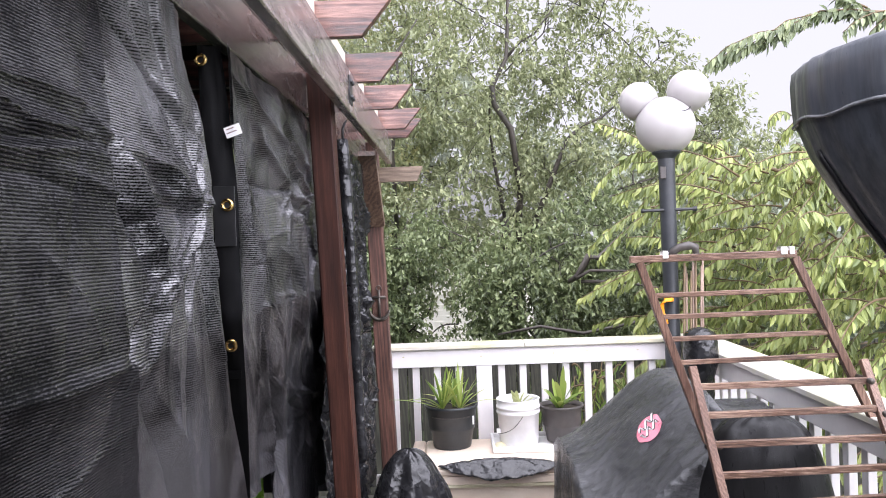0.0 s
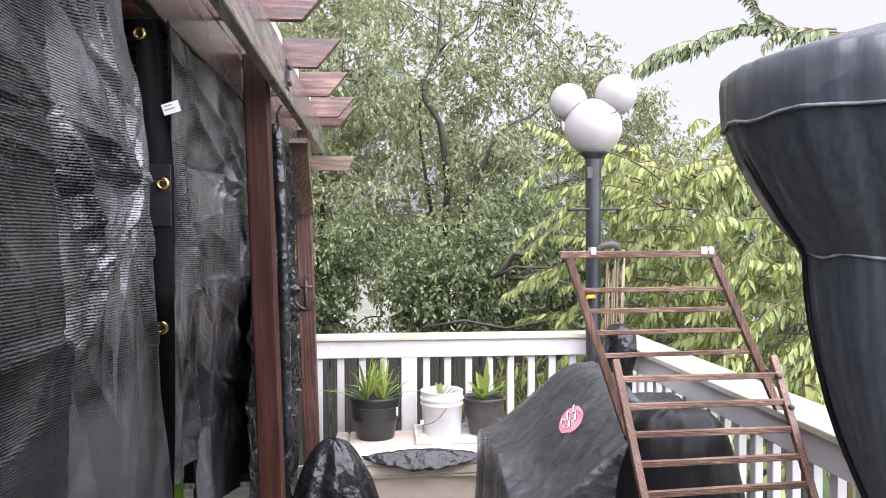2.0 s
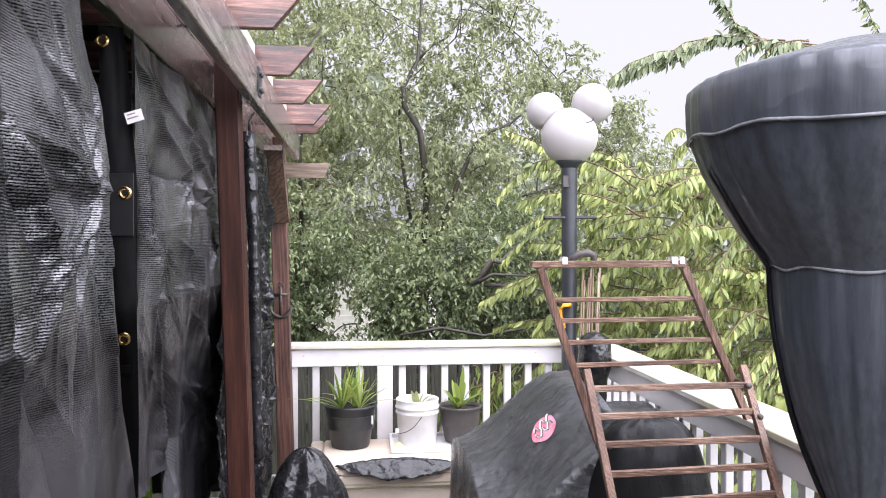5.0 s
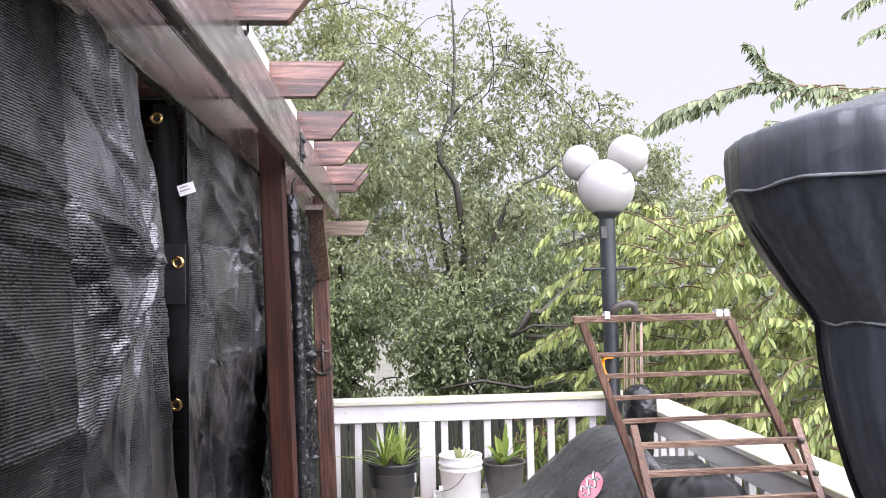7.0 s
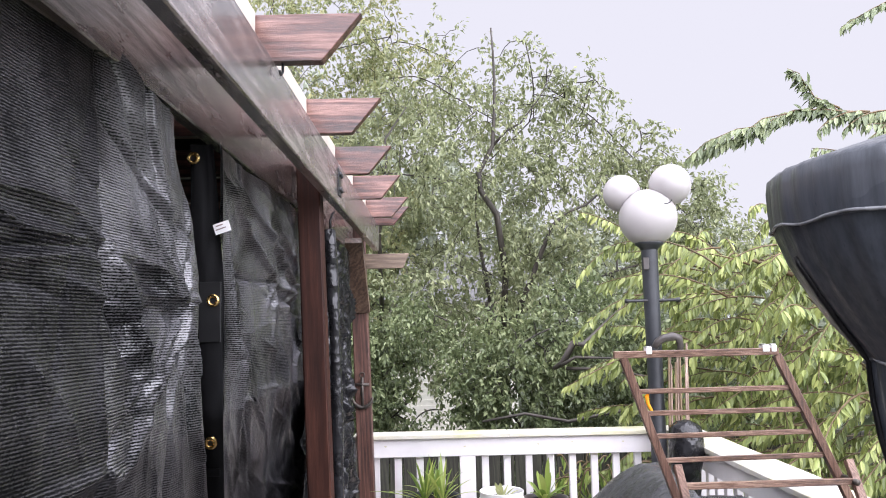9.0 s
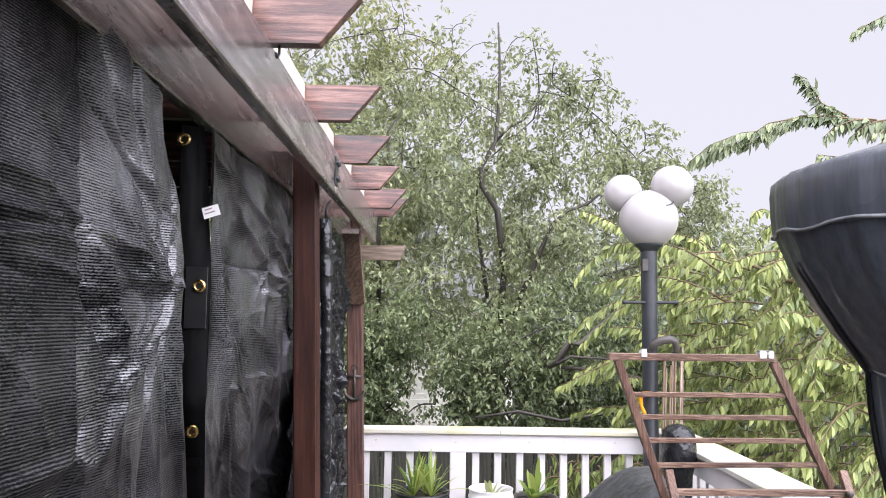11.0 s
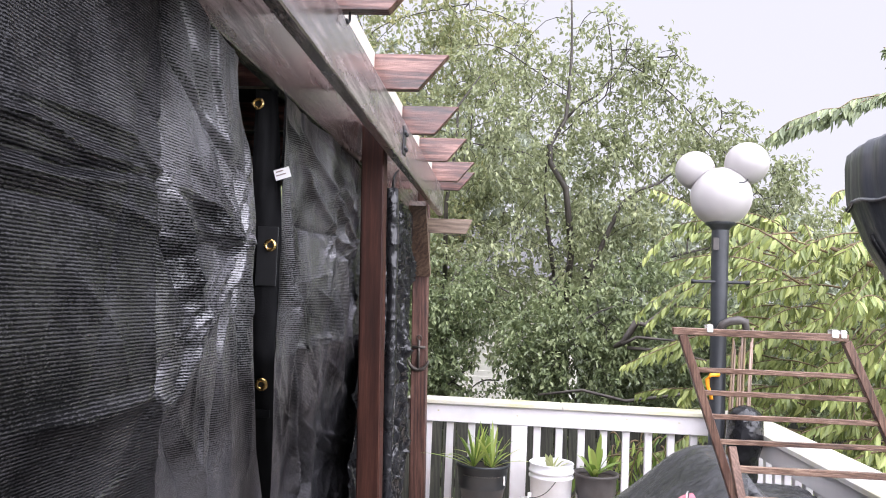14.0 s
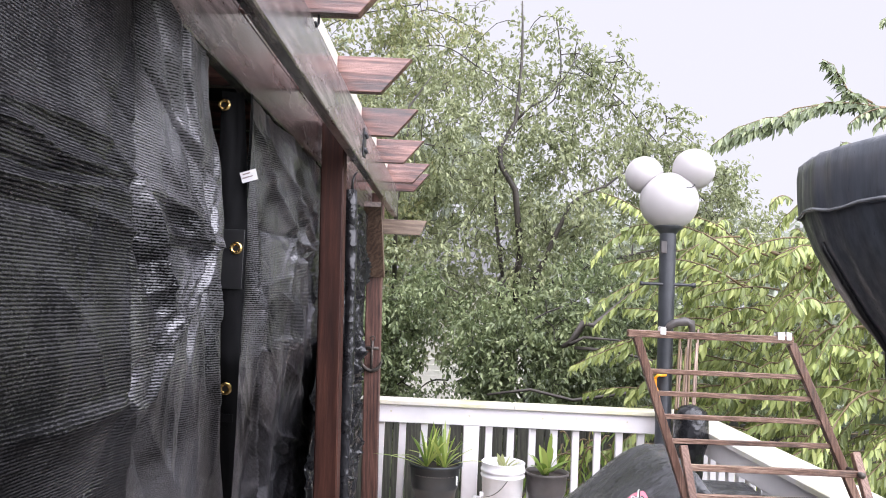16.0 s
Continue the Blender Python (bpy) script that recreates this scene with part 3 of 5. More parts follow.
# ---- hanging tarps ----
def cloth(y0, y1, z0, z1, x, creases, seed, folds, ny=150, nz=230, edge=None, rough=0.012, top=None):
    """A hanging sheet in the plane x, pushed out by vertical folds, straight creases and fine crumples."""
    rng = np.random.default_rng(seed)
    yy, zz = np.meshgrid(np.linspace(0, 1, ny), np.linspace(0, 1, nz))
    Y, Z = y0 + yy * (y1 - y0), z0 + zz * (z1 - z0)
    if edge is not None:
        Y = y0 + yy * (edge(Z) - y0)
    X = np.full_like(Y, x)
    for wave, amp, ph in folds:
        X += amp * np.sin(2 * np.pi * Y / wave + ph + 1.5 * np.sin(Z * 1.3 + ph)) * (0.35 + 0.65 * (1 - zz))
    for _ in range(creases):
        cy, cz = rng.uniform(y0, y1), rng.uniform(z0, z1)
        a = rng.normal(math.radians(110), 0.5)
        ln, wd, am = rng.uniform(0.12, 0.5), rng.uniform(0.005, 0.018), rng.uniform(-1, 1) * rough
        du, dv = (Y - cy) * math.cos(a) + (Z - cz) * math.sin(a), -(Y - cy) * math.sin(a) + (Z - cz) * math.cos(a)
        X += am * np.exp(-np.abs(dv) / wd) * np.exp(-(du / ln) ** 2)
    for sc, am in ((1.7, 0.012), (4.5, 0.004), (11, 0.0014), (27, 0.0008)):
        X += am * np.array([[noise.noise((Y[j, i] * sc, Z[j, i] * sc * 0.6, seed)) for i in range(ny)] for j in range(nz)])
    if top is not None:
        Z = Z - zz ** 6 * top(Y)
    v = np.stack([X, Y, Z], -1).reshape(-1, 3)
    k = np.arange(nz * ny).reshape(nz, ny)
    q = np.stack([k[:-1, :-1], k[:-1, 1:], k[1:, 1:], k[1:, :-1]], -1).reshape(-1, 4)
    return v, q


def star(v, cy, cz, depth, seed, n=9, reach=0.22):
    """Sharp creases that run out from one gathered spot."""
    rng = np.random.default_rng(seed)
    for i in range(n):
        a = 2 * math.pi * (i + rng.uniform(-0.3, 0.3)) / n
        ln = reach * rng.uniform(0.5, 1.2)
        b = a + rng.uniform(-0.35, 0.35)
        mid = (cy + 0.5 * ln * math.cos(a), cz + 0.5 * ln * math.sin(a))
        v = crease(v, [(cy, cz), mid, (mid[0] + 0.5 * ln * math.cos(b), mid[1] + 0.5 * ln * math.sin(b))], depth * rng.uniform(0.4, 1) * rng.choice([-1, 1, 1]), 0.006, 0.018)
    return v


def crease(v, line, amp, below, above):
    """One fold along a broken line in y and z; it falls away over a width of its own on either side."""
    best, gain = np.full(len(v), 9.0), np.zeros(len(v))
    pts = np.array(line, float)
    seg = np.linalg.norm(np.diff(pts, axis=0), axis=1)
    cum, tot = np.concatenate([[0], np.cumsum(seg)]), seg.sum()
    for i, (a, b) in enumerate(zip(pts, pts[1:])):
        d = (b - a) / seg[i]
        ry, rz = v[:, 1] - a[0], v[:, 2] - a[1]
        du, dv = np.clip(ry * d[0] + rz * d[1], 0, seg[i]), -ry * d[1] + rz * d[0]
        dist = np.hypot(ry - du * d[0], rz - du * d[1])
        near = dist < best
        t = (cum[i] + du) / tot
        fade = np.sin(np.pi * np.clip(t, 0.03, 0.97)) ** 0.45
        gain = np.where(near, amp * np.exp(-dist / np.where(dv > 0, above, below)) * fade, gain)
        best = np.minimum(best, dist)
    v[:, 0] += gain
    return v


def eye_tilt(v, grip):
    """Tilts the cloth by scaling it about the camera's eye, so its place in view stays: the upper half leans back to
    the beam, the lower half swings back over the deck.
    """
    eye_point = np.array([-0.05, -0.02, 1.61])
    # tilt chosen so the top mirrors sky and the bottom mirrors dark deck
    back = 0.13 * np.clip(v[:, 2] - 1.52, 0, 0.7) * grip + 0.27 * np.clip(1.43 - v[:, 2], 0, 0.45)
    return eye_point + (v - eye_point) * (1 + back / 0.55)[:, None]


tarp1 = thing("shade_cloth", (-0.6, 0.8, 2.1), "wet black knitted shade cloth hung under the pergola beam", "tarp", "hanging tarps")
RIM_Z, RIM_Y = [0.9, 1.05, 1.23, 1.34, 1.55, 1.67, 1.79, 1.91, 1.96, 2.05, 2.12], [1.95, 1.90, 1.815, 1.795, 1.748, 1.73, 1.72, 1.68, 1.64, 1.57, 1.55]
v, q = cloth(-0.35, 1.78, FL + 0.12, 2.15, -0.60, 70, 3, [(0.55, 0.006, 0.3), (0.21, 0.003, 1.0)], 430, 430,
             edge=lambda z: np.interp(z, RIM_Z, RIM_Y), rough=0.006, top=lambda y: 0.03 + 0.02 * np.sin(9 * y))
for line, am, lo, hi in (([(1.19, 1.775), (1.25, 1.69), (1.40, 1.555)], -0.030, 0.012, 0.022), ([(1.225, 1.785), (1.31, 1.70), (1.43, 1.555)], 0.034, 0.010, 0.06),
                         ([(1.22, 1.785), (1.34, 1.776), (1.44, 1.765), (1.53, 1.715), (1.60, 1.70)], 0.028, 0.010, 0.035), ([(1.19, 2.0), (1.32, 1.957), (1.46, 1.91), (1.57, 1.84), (1.61, 1.74)], -0.020, 0.006, 0.03),
                         ([(1.24, 2.0), (1.36, 1.965), (1.50, 1.91), (1.60, 1.84)], 0.014, 0.02, 0.01), ([(1.62, 1.70), (1.69, 1.60), (1.74, 1.47)], -0.026, 0.008, 0.02), ([(1.58, 1.70), (1.54, 1.57), (1.55, 1.40), (1.52, 1.25)], -0.022, 0.012, 0.02),
                         ([(1.52, 1.68), (1.45, 1.60), (1.42, 1.48), (1.45, 1.43)], 0.010, 0.012, 0.03), ([(1.40, 1.47), (1.36, 1.42), (1.31, 1.405), (1.20, 1.43), (1.04, 1.42), (0.88, 1.425)], 0.024, 0.014, 0.07),
                         ([(1.34, 1.40), (1.29, 1.37), (1.40, 1.25), (1.47, 1.10), (1.50, 0.9)], -0.024, 0.02, 0.03), ([(1.36, 1.36), (1.46, 1.24), (1.54, 1.05)], 0.022, 0.02, 0.05), ([(0.93, 1.265), (1.05, 1.29), (1.18, 1.318)], 0.014, 0.003, 0.006),
                         ([(0.70, 1.80), (0.88, 1.81), (1.00, 1.79), (1.18, 1.795)], 0.020, 0.006, 0.014), ([(0.70, 1.775), (0.95, 1.765), (1.15, 1.782)], -0.020, 0.006, 0.008), ([(0.7, 1.745), (0.93, 1.745), (1.12, 1.768)], 0.016, 0.008, 0.010),
                         ([(0.8, 1.83), (1.0, 1.845), (1.15, 1.835)], 0.012, 0.008, 0.012), ([(0.75, 1.715), (1.0, 1.72), (1.1, 1.70)], -0.012, 0.008, 0.012), ([(1.17, 2.1), (1.19, 1.86), (1.21, 1.60), (1.24, 1.42), (1.27, 1.0)], 0.012, 0.05, 0.005),
                         ([(1.64, 1.93), (1.655, 1.80), (1.63, 1.72)], 0.018, 0.006, 0.02), ([(1.56, 1.88), (1.66, 1.85), (1.70, 1.83)], -0.014, 0.008, 0.012), ([(1.66, 1.62), (1.70, 1.45), (1.74, 1.2)], 0.018, 0.02, 0.008),
                         ([(1.0, 1.62), (1.1, 1.55), (1.16, 1.45)], 0.012, 0.03, 0.02), ([(1.62, 1.3), (1.58, 1.1), (1.62, 0.9)], 0.016, 0.02, 0.01)):
    v = crease(v, line, 0.95 * am, 0.8 * lo, 0.62 * hi)
rng = np.random.default_rng(19)
for _ in range(46):
    a, r0, ln = rng.uniform(1.6, 4.9), rng.uniform(0.03, 0.42), rng.uniform(0.10, 0.34)
    o = np.array([1.62 + r0 * math.cos(a), 1.70 + 0.9 * r0 * math.sin(a)])
    d = np.array([math.cos(a + rng.uniform(-0.25, 0.25)), math.sin(a + rng.uniform(-0.25, 0.25))])
    side = np.array([-d[1], d[0]]) * rng.uniform(-0.12, 0.12) * ln
    v = crease(v, [o, o + d * ln * 0.5 + side, o + d * ln], rng.choice([-1, 1]) * rng.uniform(0.005, 0.014), rng.uniform(0.004, 0.010), rng.uniform(0.006, 0.022))
v = star(v, 1.60, 1.705, 0.030, 5, 13, 0.17)
v = star(v, 1.665, 1.72, 0.016, 6, 9, 0.08)
v = star(v, 1.42, 1.475, 0.008, 8, 8, 0.12)
rim = np.interp(v[:, 2], RIM_Z, RIM_Y)
v[:, 0] = -0.60 + (v[:, 0] + 0.60) * np.clip((rim - v[:, 1]) / 0.05, 0.25, 1)
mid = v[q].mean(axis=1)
# faces left of the seam take the copy with shade in its colour
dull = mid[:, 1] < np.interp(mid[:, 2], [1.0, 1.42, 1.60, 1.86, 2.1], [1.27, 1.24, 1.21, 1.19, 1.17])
v = eye_tilt(v, np.clip((rim - v[:, 1]) / 0.40, 0.3, 1))
fast("glossy_panel", v, q[~dull], TARP, tarp1, "creased wet glossy panel, glints also put into its colour", True)
fast("dull_panel", v, q[dull], TARP_SHADED, tarp1, "flatter panel behind a seam, shade put into its darker colour", True)

tarp2 = thing("shade_cloth", (-0.64, 2.5, 2.1), "wet black knitted shade cloth gathered beside the near post", "tarp", "hanging tarps")
v, q = cloth(1.98, 3.40, 0.55, 2.15, -0.650, 60, 8, [(0.42, 0.016, 0.2), (0.15, 0.005, 1.7)], 260, 300, rough=0.010)
v[:, 0] += 0.04 * np.exp(-(v[:, 1] - 1.97) / 0.08)
low = np.interp(v[:, 1], [2.0, 2.2, 2.40, 2.43, 2.73, 3.4], [0.95, 0.91, 0.91, 0.72, 0.66, 0.58])
v[:, 2] = low + (v[:, 2] - 0.55) * (2.15 - low) / 1.6
for line, am, lo, hi in (([(1.99, 2.1), (2.06, 1.82), (2.10, 1.61), (2.2, 1.2)], 0.035, 0.03, 0.012), ([(2.06, 2.08), (2.32, 1.95), (2.63, 1.82)], 0.040, 0.016, 0.05), ([(2.25, 2.08), (2.64, 1.94), (3.15, 1.79)], 0.040, 0.014, 0.06),
                         ([(2.5, 2.1), (2.85, 1.98), (3.2, 1.9)], 0.03, 0.02, 0.05), ([(2.2, 1.815), (2.45, 1.80), (2.67, 1.812)], -0.022, 0.010, 0.02), ([(2.67, 1.81), (2.95, 1.79), (3.17, 1.77)], 0.025, 0.010, 0.03),
                         ([(2.67, 1.81), (2.95, 1.74), (3.25, 1.70)], -0.025, 0.012, 0.02), ([(2.67, 1.81), (2.60, 1.60), (2.68, 1.45), (2.62, 1.2)], 0.030, 0.03, 0.012), ([(2.7, 1.75), (2.85, 1.55), (2.95, 1.3)], 0.025, 0.03, 0.016),
                         ([(2.5, 1.455), (2.68, 1.45), (2.8, 1.46)], 0.018, 0.008, 0.012), ([(2.07, 1.65), (2.22, 1.35), (2.35, 1.09), (2.40, 0.91)], 0.045, 0.03, 0.010), ([(2.18, 1.62), (2.33, 1.35), (2.47, 1.1), (2.52, 0.8)], -0.055, 0.06, 0.03),
                         ([(3.3, 1.66), (3.1, 1.50), (3.2, 1.3)], 0.025, 0.02, 0.03), ([(3.0, 1.08), (3.3, 1.12)], 0.03, 0.008, 0.02), ([(2.68, 1.12), (2.95, 1.05), (3.25, 0.98)], 0.028, 0.008, 0.02)):
    v = crease(v, line, am, 0.8 * lo, 0.65 * hi)
for _ in range(34):
    o, a, ln = np.array([rng.uniform(2.1, 3.3), rng.uniform(0.8, 2.0)]), rng.normal(2.5, 0.5), rng.uniform(0.12, 0.4)
    d = np.array([math.cos(a), math.sin(a)])
    v = crease(v, [o, o + d * ln * 0.5 + rng.normal(size=2) * 0.03, o + d * ln], rng.choice([-1, 1]) * rng.uniform(0.006, 0.018), rng.uniform(0.006, 0.014), rng.uniform(0.008, 0.03))
for cy, cz, seed in ((2.68, 1.81, 2), (3.1, 1.05, 3), (2.85, 1.0, 4), (3.05, 0.8, 7)):
    v = star(v, cy, cz, 0.022, seed, 9, 0.22)
fast("cloth_sheet", v, q, TARP, tarp2, smooth=True)
hy, hz = 12, 70
hv = [(-0.70 + (0.093 - 0.085 * max(0.0, z - 1.73)) * i / (hy - 1) + 0.004 * math.sin(z * 7), 1.962 + 0.006 * math.sin(5 * z + 0.5 * i) + 0.004 * noise.noise((i * 0.6, z * 9, 3)), z) for z in np.linspace(0.90, 2.14, hz) for i in range(hy)]
hq = [(j * hy + i, j * hy + i + 1, (j + 1) * hy + i + 1, (j + 1) * hy + i) for j in range(hz - 1) for i in range(hy - 1)]
hem = fast("hem_band", hv, hq, HEM, tarp2, "smooth black webbing hem with brass grommets", True)
for z0, z1 in ((1.62, 1.775), (1.28, 1.30)):
    part("hem_patch", box(-0.668, -0.6125, 1.949, 1.9525, z0, z1, 0.001), HEMGLOSS if z1 - z0 > 0.1 else HEM, hem, "shiny reinforced hem patch")
for gx, gz in ((-0.632, 1.726), (-0.636, 1.365), (-0.686, 2.10)):
    bm = bmesh.new()
    rings = []
    for r, h in [(0.0075, 0.002), (0.008, 0.005), (0.0115, 0.0075), (0.0155, 0.006), (0.017, 0.002)]:
        rings.append([bm.verts.new((gx + r * math.cos(a), 1.948 - h, gz + r * math.sin(a))) for a in np.linspace(0, 2 * math.pi, 24, endpoint=False)])
    for p1, p2 in zip(rings, rings[1:]):
        for i in range(24):
            bm.faces.new((p1[i], p1[(i + 1) % 24], p2[(i + 1) % 24], p2[i]))
    bmesh.ops.recalc_face_normals(bm, faces=bm.faces)
    part("grommet", bm, BRASS, hem, "brass grommet", True)
    bm = bmesh.new()
    bmesh.ops.create_circle(bm, cap_ends=True, segments=20, radius=0.0085, matrix=Matrix.Translation((gx, 1.9465, gz)) @ Matrix.Rotation(math.pi / 2, 4, "X"))
    part("grommet_hole", bm, STBLACK, hem)
tag_m = part("care_tag", bar((-0.628, 1.94, 1.908), (-0.588, 1.94, 1.921), 0.002, 0.028, (0, 0, 1), 0), PAPER, tarp2, "small white care tag with grey print")
for i in range(2):
    part("print_line", bar((-0.624, 1.9385, 1.917 - 0.010 * i), (-0.606 + 0.008 * i, 1.9385, 1.923 - 0.010 * i + 0.0026 * i), 0.0008, 0.0028, (0, 0, 1), 0), INK, tag_m)

# sheet, hem and tag slide back along the camera's sight lines too
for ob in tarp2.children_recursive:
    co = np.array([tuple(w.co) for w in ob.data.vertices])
    ob.data.vertices.foreach_set("co", eye_tilt(co, 0.0).astype(np.float32).ravel())
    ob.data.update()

tarp3 = thing("plastic_sheet", (-0.62, 4.2, 2.1), "crinkled shiny black plastic sheet between the posts", "tarp", "hanging tarps")
v, q = cloth(3.31, 4.93, 0.14, 2.13, -0.63, 260, 13, [(0.5, 0.02, 0.0), (0.2, 0.008, 1.0)], 170, 230, rough=0.05)
fast("plastic_film", v, q, PLASTIC, tarp3, smooth=True)
pipe = thing("blind_roll", (-0.53, 3.36, 1.4), "black rolled plastic blind hanging beside the near post", "blind")
v, f = tubes([([(-0.474 - 0.0265 * z + 0.004 * math.sin(z * 5), 3.345, z) for z in np.linspace(0.68, 2.08, 24)], [0.026 - 0.003 * math.sin(z * 9) for z in np.linspace(0.68, 2.08, 24)])], 12)
fast("roll", v, f, PLASTIC, pipe, smooth=True)
v, f = tubes([([(-0.529, 3.345, 2.08), (-0.527, 3.33, 2.12), (-0.52, 3.345, 2.15), (-0.512, 3.36, 2.164)], [0.006, 0.005, 0.005, 0.004])], 8)
fast("hanger", v, f, BLACKM, pipe, "black hanger hook", True)
# unseen tarp walls and ceiling, added to keep light out of the pergola
for n_, args in (("tarp_wall_back", (-3.28, -3.25, -1.3, 5.3, FL, 2.3)), ("tarp_wall_near", (-3.2, -0.72, -1.40, -1.36, FL, 2.3)), ("tarp_wall_end", (-3.05, -0.72, 5.36, 5.385, FL + 0.1, 2.04))):
    tagged(part(n_, box(*args, 0), HEM), "plain black tarp wall, added to keep the pergola dark inside", "tarp wall", kind="structure")
tagged(part("ceiling_pergola", box(-3.28, -0.74, -1.35, 5.3, 2.48, 2.49, 0), HEM), "plain black tarp over the rafters, unseen, added to darken the pergola", "ceiling", kind="structure")

# things in the dark under the tarps
chair = thing("folding_chair", (-1.1, 3.3, FL), "lime green fabric chair in the dark under the tarp", "chair")
part("back_cloth", bar((-1.38, 3.6, 0.40), (-0.99, 3.55, 0.44), 0.02, 0.42, (0, 0.2, 1), 0.008), LIME, chair)
part("seat_cloth", bar((-1.35, 3.35, 0.2), (-0.92, 3.3, 0.2), 0.45, 0.02, (0, 0, 1), 0.006), LIME, chair)
for x, y in ((-1.34, 3.15), (-0.93, 3.12), (-1.34, 3.58), (-0.93, 3.53)):
    part("leg", bar((x, y, FL), (x, y, 0.45), 0.02, 0.02, (0, 1, 0)), BLACKM, chair)
bin_ = thing("storage_box", (-0.92, 3.0, FL), "cream plastic box under the tarp", "box")
part("box_body", lathe([(0.001, FL), (0.09, FL), (0.11, 0.36), (0.118, 0.36), (0.118, 0.4), (0.10, 0.405), (0.001, 0.405)], 4, (-0.86, 3.0)), BOX, bin_)


# ---- lamp post ----
def ball(c, r, seg=40):
    bm = bmesh.new()
    bmesh.ops.create_uvsphere(bm, u_segments=seg, v_segments=seg // 2, radius=r, matrix=Matrix.Translation(c))
    return bm


LX, LY = 1.434, 5.36
lamp = thing("lamp_post", (LX, LY, FL), "black lamp post with three white globes at the deck corner", "lamp post")
part("pole", lathe([(0.085, FL), (0.085, FL + 0.06), (0.055, FL + 0.09), (0.053, 1.4), (0.057, 2.16)], 28, (LX, LY)), POLE, lamp, smooth=True)
part("collar", lathe([(0.057, 2.14), (0.075, 2.165), (0.098, 2.178), (0.10, 2.2), (0.09, 2.205)], 32, (LX, LY), cap_top=True), POLE, lamp, smooth=True)
part("globe", ball((1.434, LY, 2.369), 0.203), GLOBE, lamp, "large white opal globe", True)
part("globe", ball((1.275, LY + 0.08, 2.562), 0.134), GLOBE, lamp, "small white opal globe", True)
part("globe", ball((1.596, LY - 0.02, 2.601), 0.146), GLOBE, lamp, "small white opal globe", True)
v, f = tubes([([(1.515 + 0.075 * math.cos(a) - 0.01, LY - 0.142 + 0.03 * math.cos(a * 2), 2.500 - 0.055 * math.sin(a)) for a in np.linspace(0.4, 2.9, 14)], [0.004] * 14)], 6)
fast("globe_gasket", v, f, BLACKM, lamp, "dark line where two globes meet", True)
v, f = tubes([([(1.24, LY - 0.03, 1.784), (1.255, LY - 0.03, 1.784), (1.27, LY - 0.03, 1.784), (1.59, LY - 0.03, 1.786), (1.602, LY - 0.03, 1.786), (1.622, LY - 0.03, 1.786)], [0.016, 0.016, 0.011, 0.011, 0.018, 0.018])], 12)
fast("ladder_bar", v, f, BLACKM, lamp, "black crossbar with knobbed ends", True)
part("cover_plate", box(LX - 0.062, LX - 0.022, LY - 0.062, LY - 0.05, 2.0, 2.085, 0.003), POT_G, lamp, "small grey cover plate")
hk = thing("orange_hose_hook", (LX - 0.06, LY - 0.07, 1.2), "bright orange plastic hook on the lamp post", "hook")
v, f = tubes([([(LX - 0.005, LY - 0.06, 1.165), (LX - 0.06, LY - 0.07, 1.165), (LX - 0.085, LY - 0.07, 1.13), (LX - 0.08, LY - 0.07, 1.08), (LX - 0.06, LY - 0.07, 1.04), (LX - 0.055, LY - 0.07, 1.00)], [0.014, 0.016, 0.016, 0.012, 0.012, 0.012])], 8)
fast("hook_body", v, f, ORANGE, hk, smooth=True)

# stakes, hose end and bagged pot in the corner
rng = np.random.default_rng(4)
for i in range(9):
    st = thing("garden_stake", (1.47 + 0.018 * i, 5.27, FL), "thin weathered garden stake leaning in the corner", "stake", "stakes by the lamp post")
    x0, x1 = 1.45 + 0.016 * i, 1.475 + 0.017 * i + rng.uniform(-0.02, 0.03)
    v, f = tubes([([(x0, 5.28 + 0.02 * (i % 3), FL), ((x0 + x1) / 2 + 0.005, 5.27, 0.7), (x1, 5.25 + 0.02 * (i % 3), 1.33 + rng.uniform(0, 0.17))], [0.008, 0.008, 0.007])], 7)
    fast("stick", v, f, STAKE if i % 3 else TWIG, st, smooth=True)
hose = thing("black_hose_end", (1.5, 5.22, 1.5), "dark rubber hose end bent over the stakes", "hose")
v, f = tubes([([(1.40, 5.22, 1.46), (1.42, 5.21, 1.50), (1.46, 5.20, 1.525), (1.52, 5.2, 1.535), (1.565, 5.21, 1.525), (1.575, 5.22, 1.48), (1.575, 5.22, 1.44)], [0.024, 0.026, 0.028, 0.03, 0.028, 0.022, 0.02])], 12)
fast("hose_bend", v, f, POT_G, hose, smooth=True)


def crumple(bm, amount, scale, seed):
    for w in bm.verts:
        w.co += Vector((noise.noise(w.co * scale + Vector((seed, 0, 0))), noise.noise(w.co * scale + Vector((0, seed, 9))), noise.noise(w.co * scale + Vector((5, 0, seed))))) * amount
    return bm


pb = thing("bagged_pot", (1.425, 4.72, FL), "black bag-wrapped pot on a stand beside the lamp post", "pot")
part("bag_wrap", crumple(lathe([(0.05, 0.52), (0.066, 0.62), (0.082, 0.74), (0.098, 0.84), (0.108, 0.95), (0.10, 1.00), (0.06, 1.022), (0.01, 1.03)], 36, (1.425, 4.72), cap_bottom=True, cap_top=True), 0.02, 9, 2), PLASTIC, pb, smooth=True)
part("stand", lathe([(0.07, FL), (0.05, FL + 0.03), (0.03, 0.1), (0.05, 0.525)], 16, (1.425, 4.72), cap_bottom=True, cap_top=True), BLACKM, pb, smooth=True)

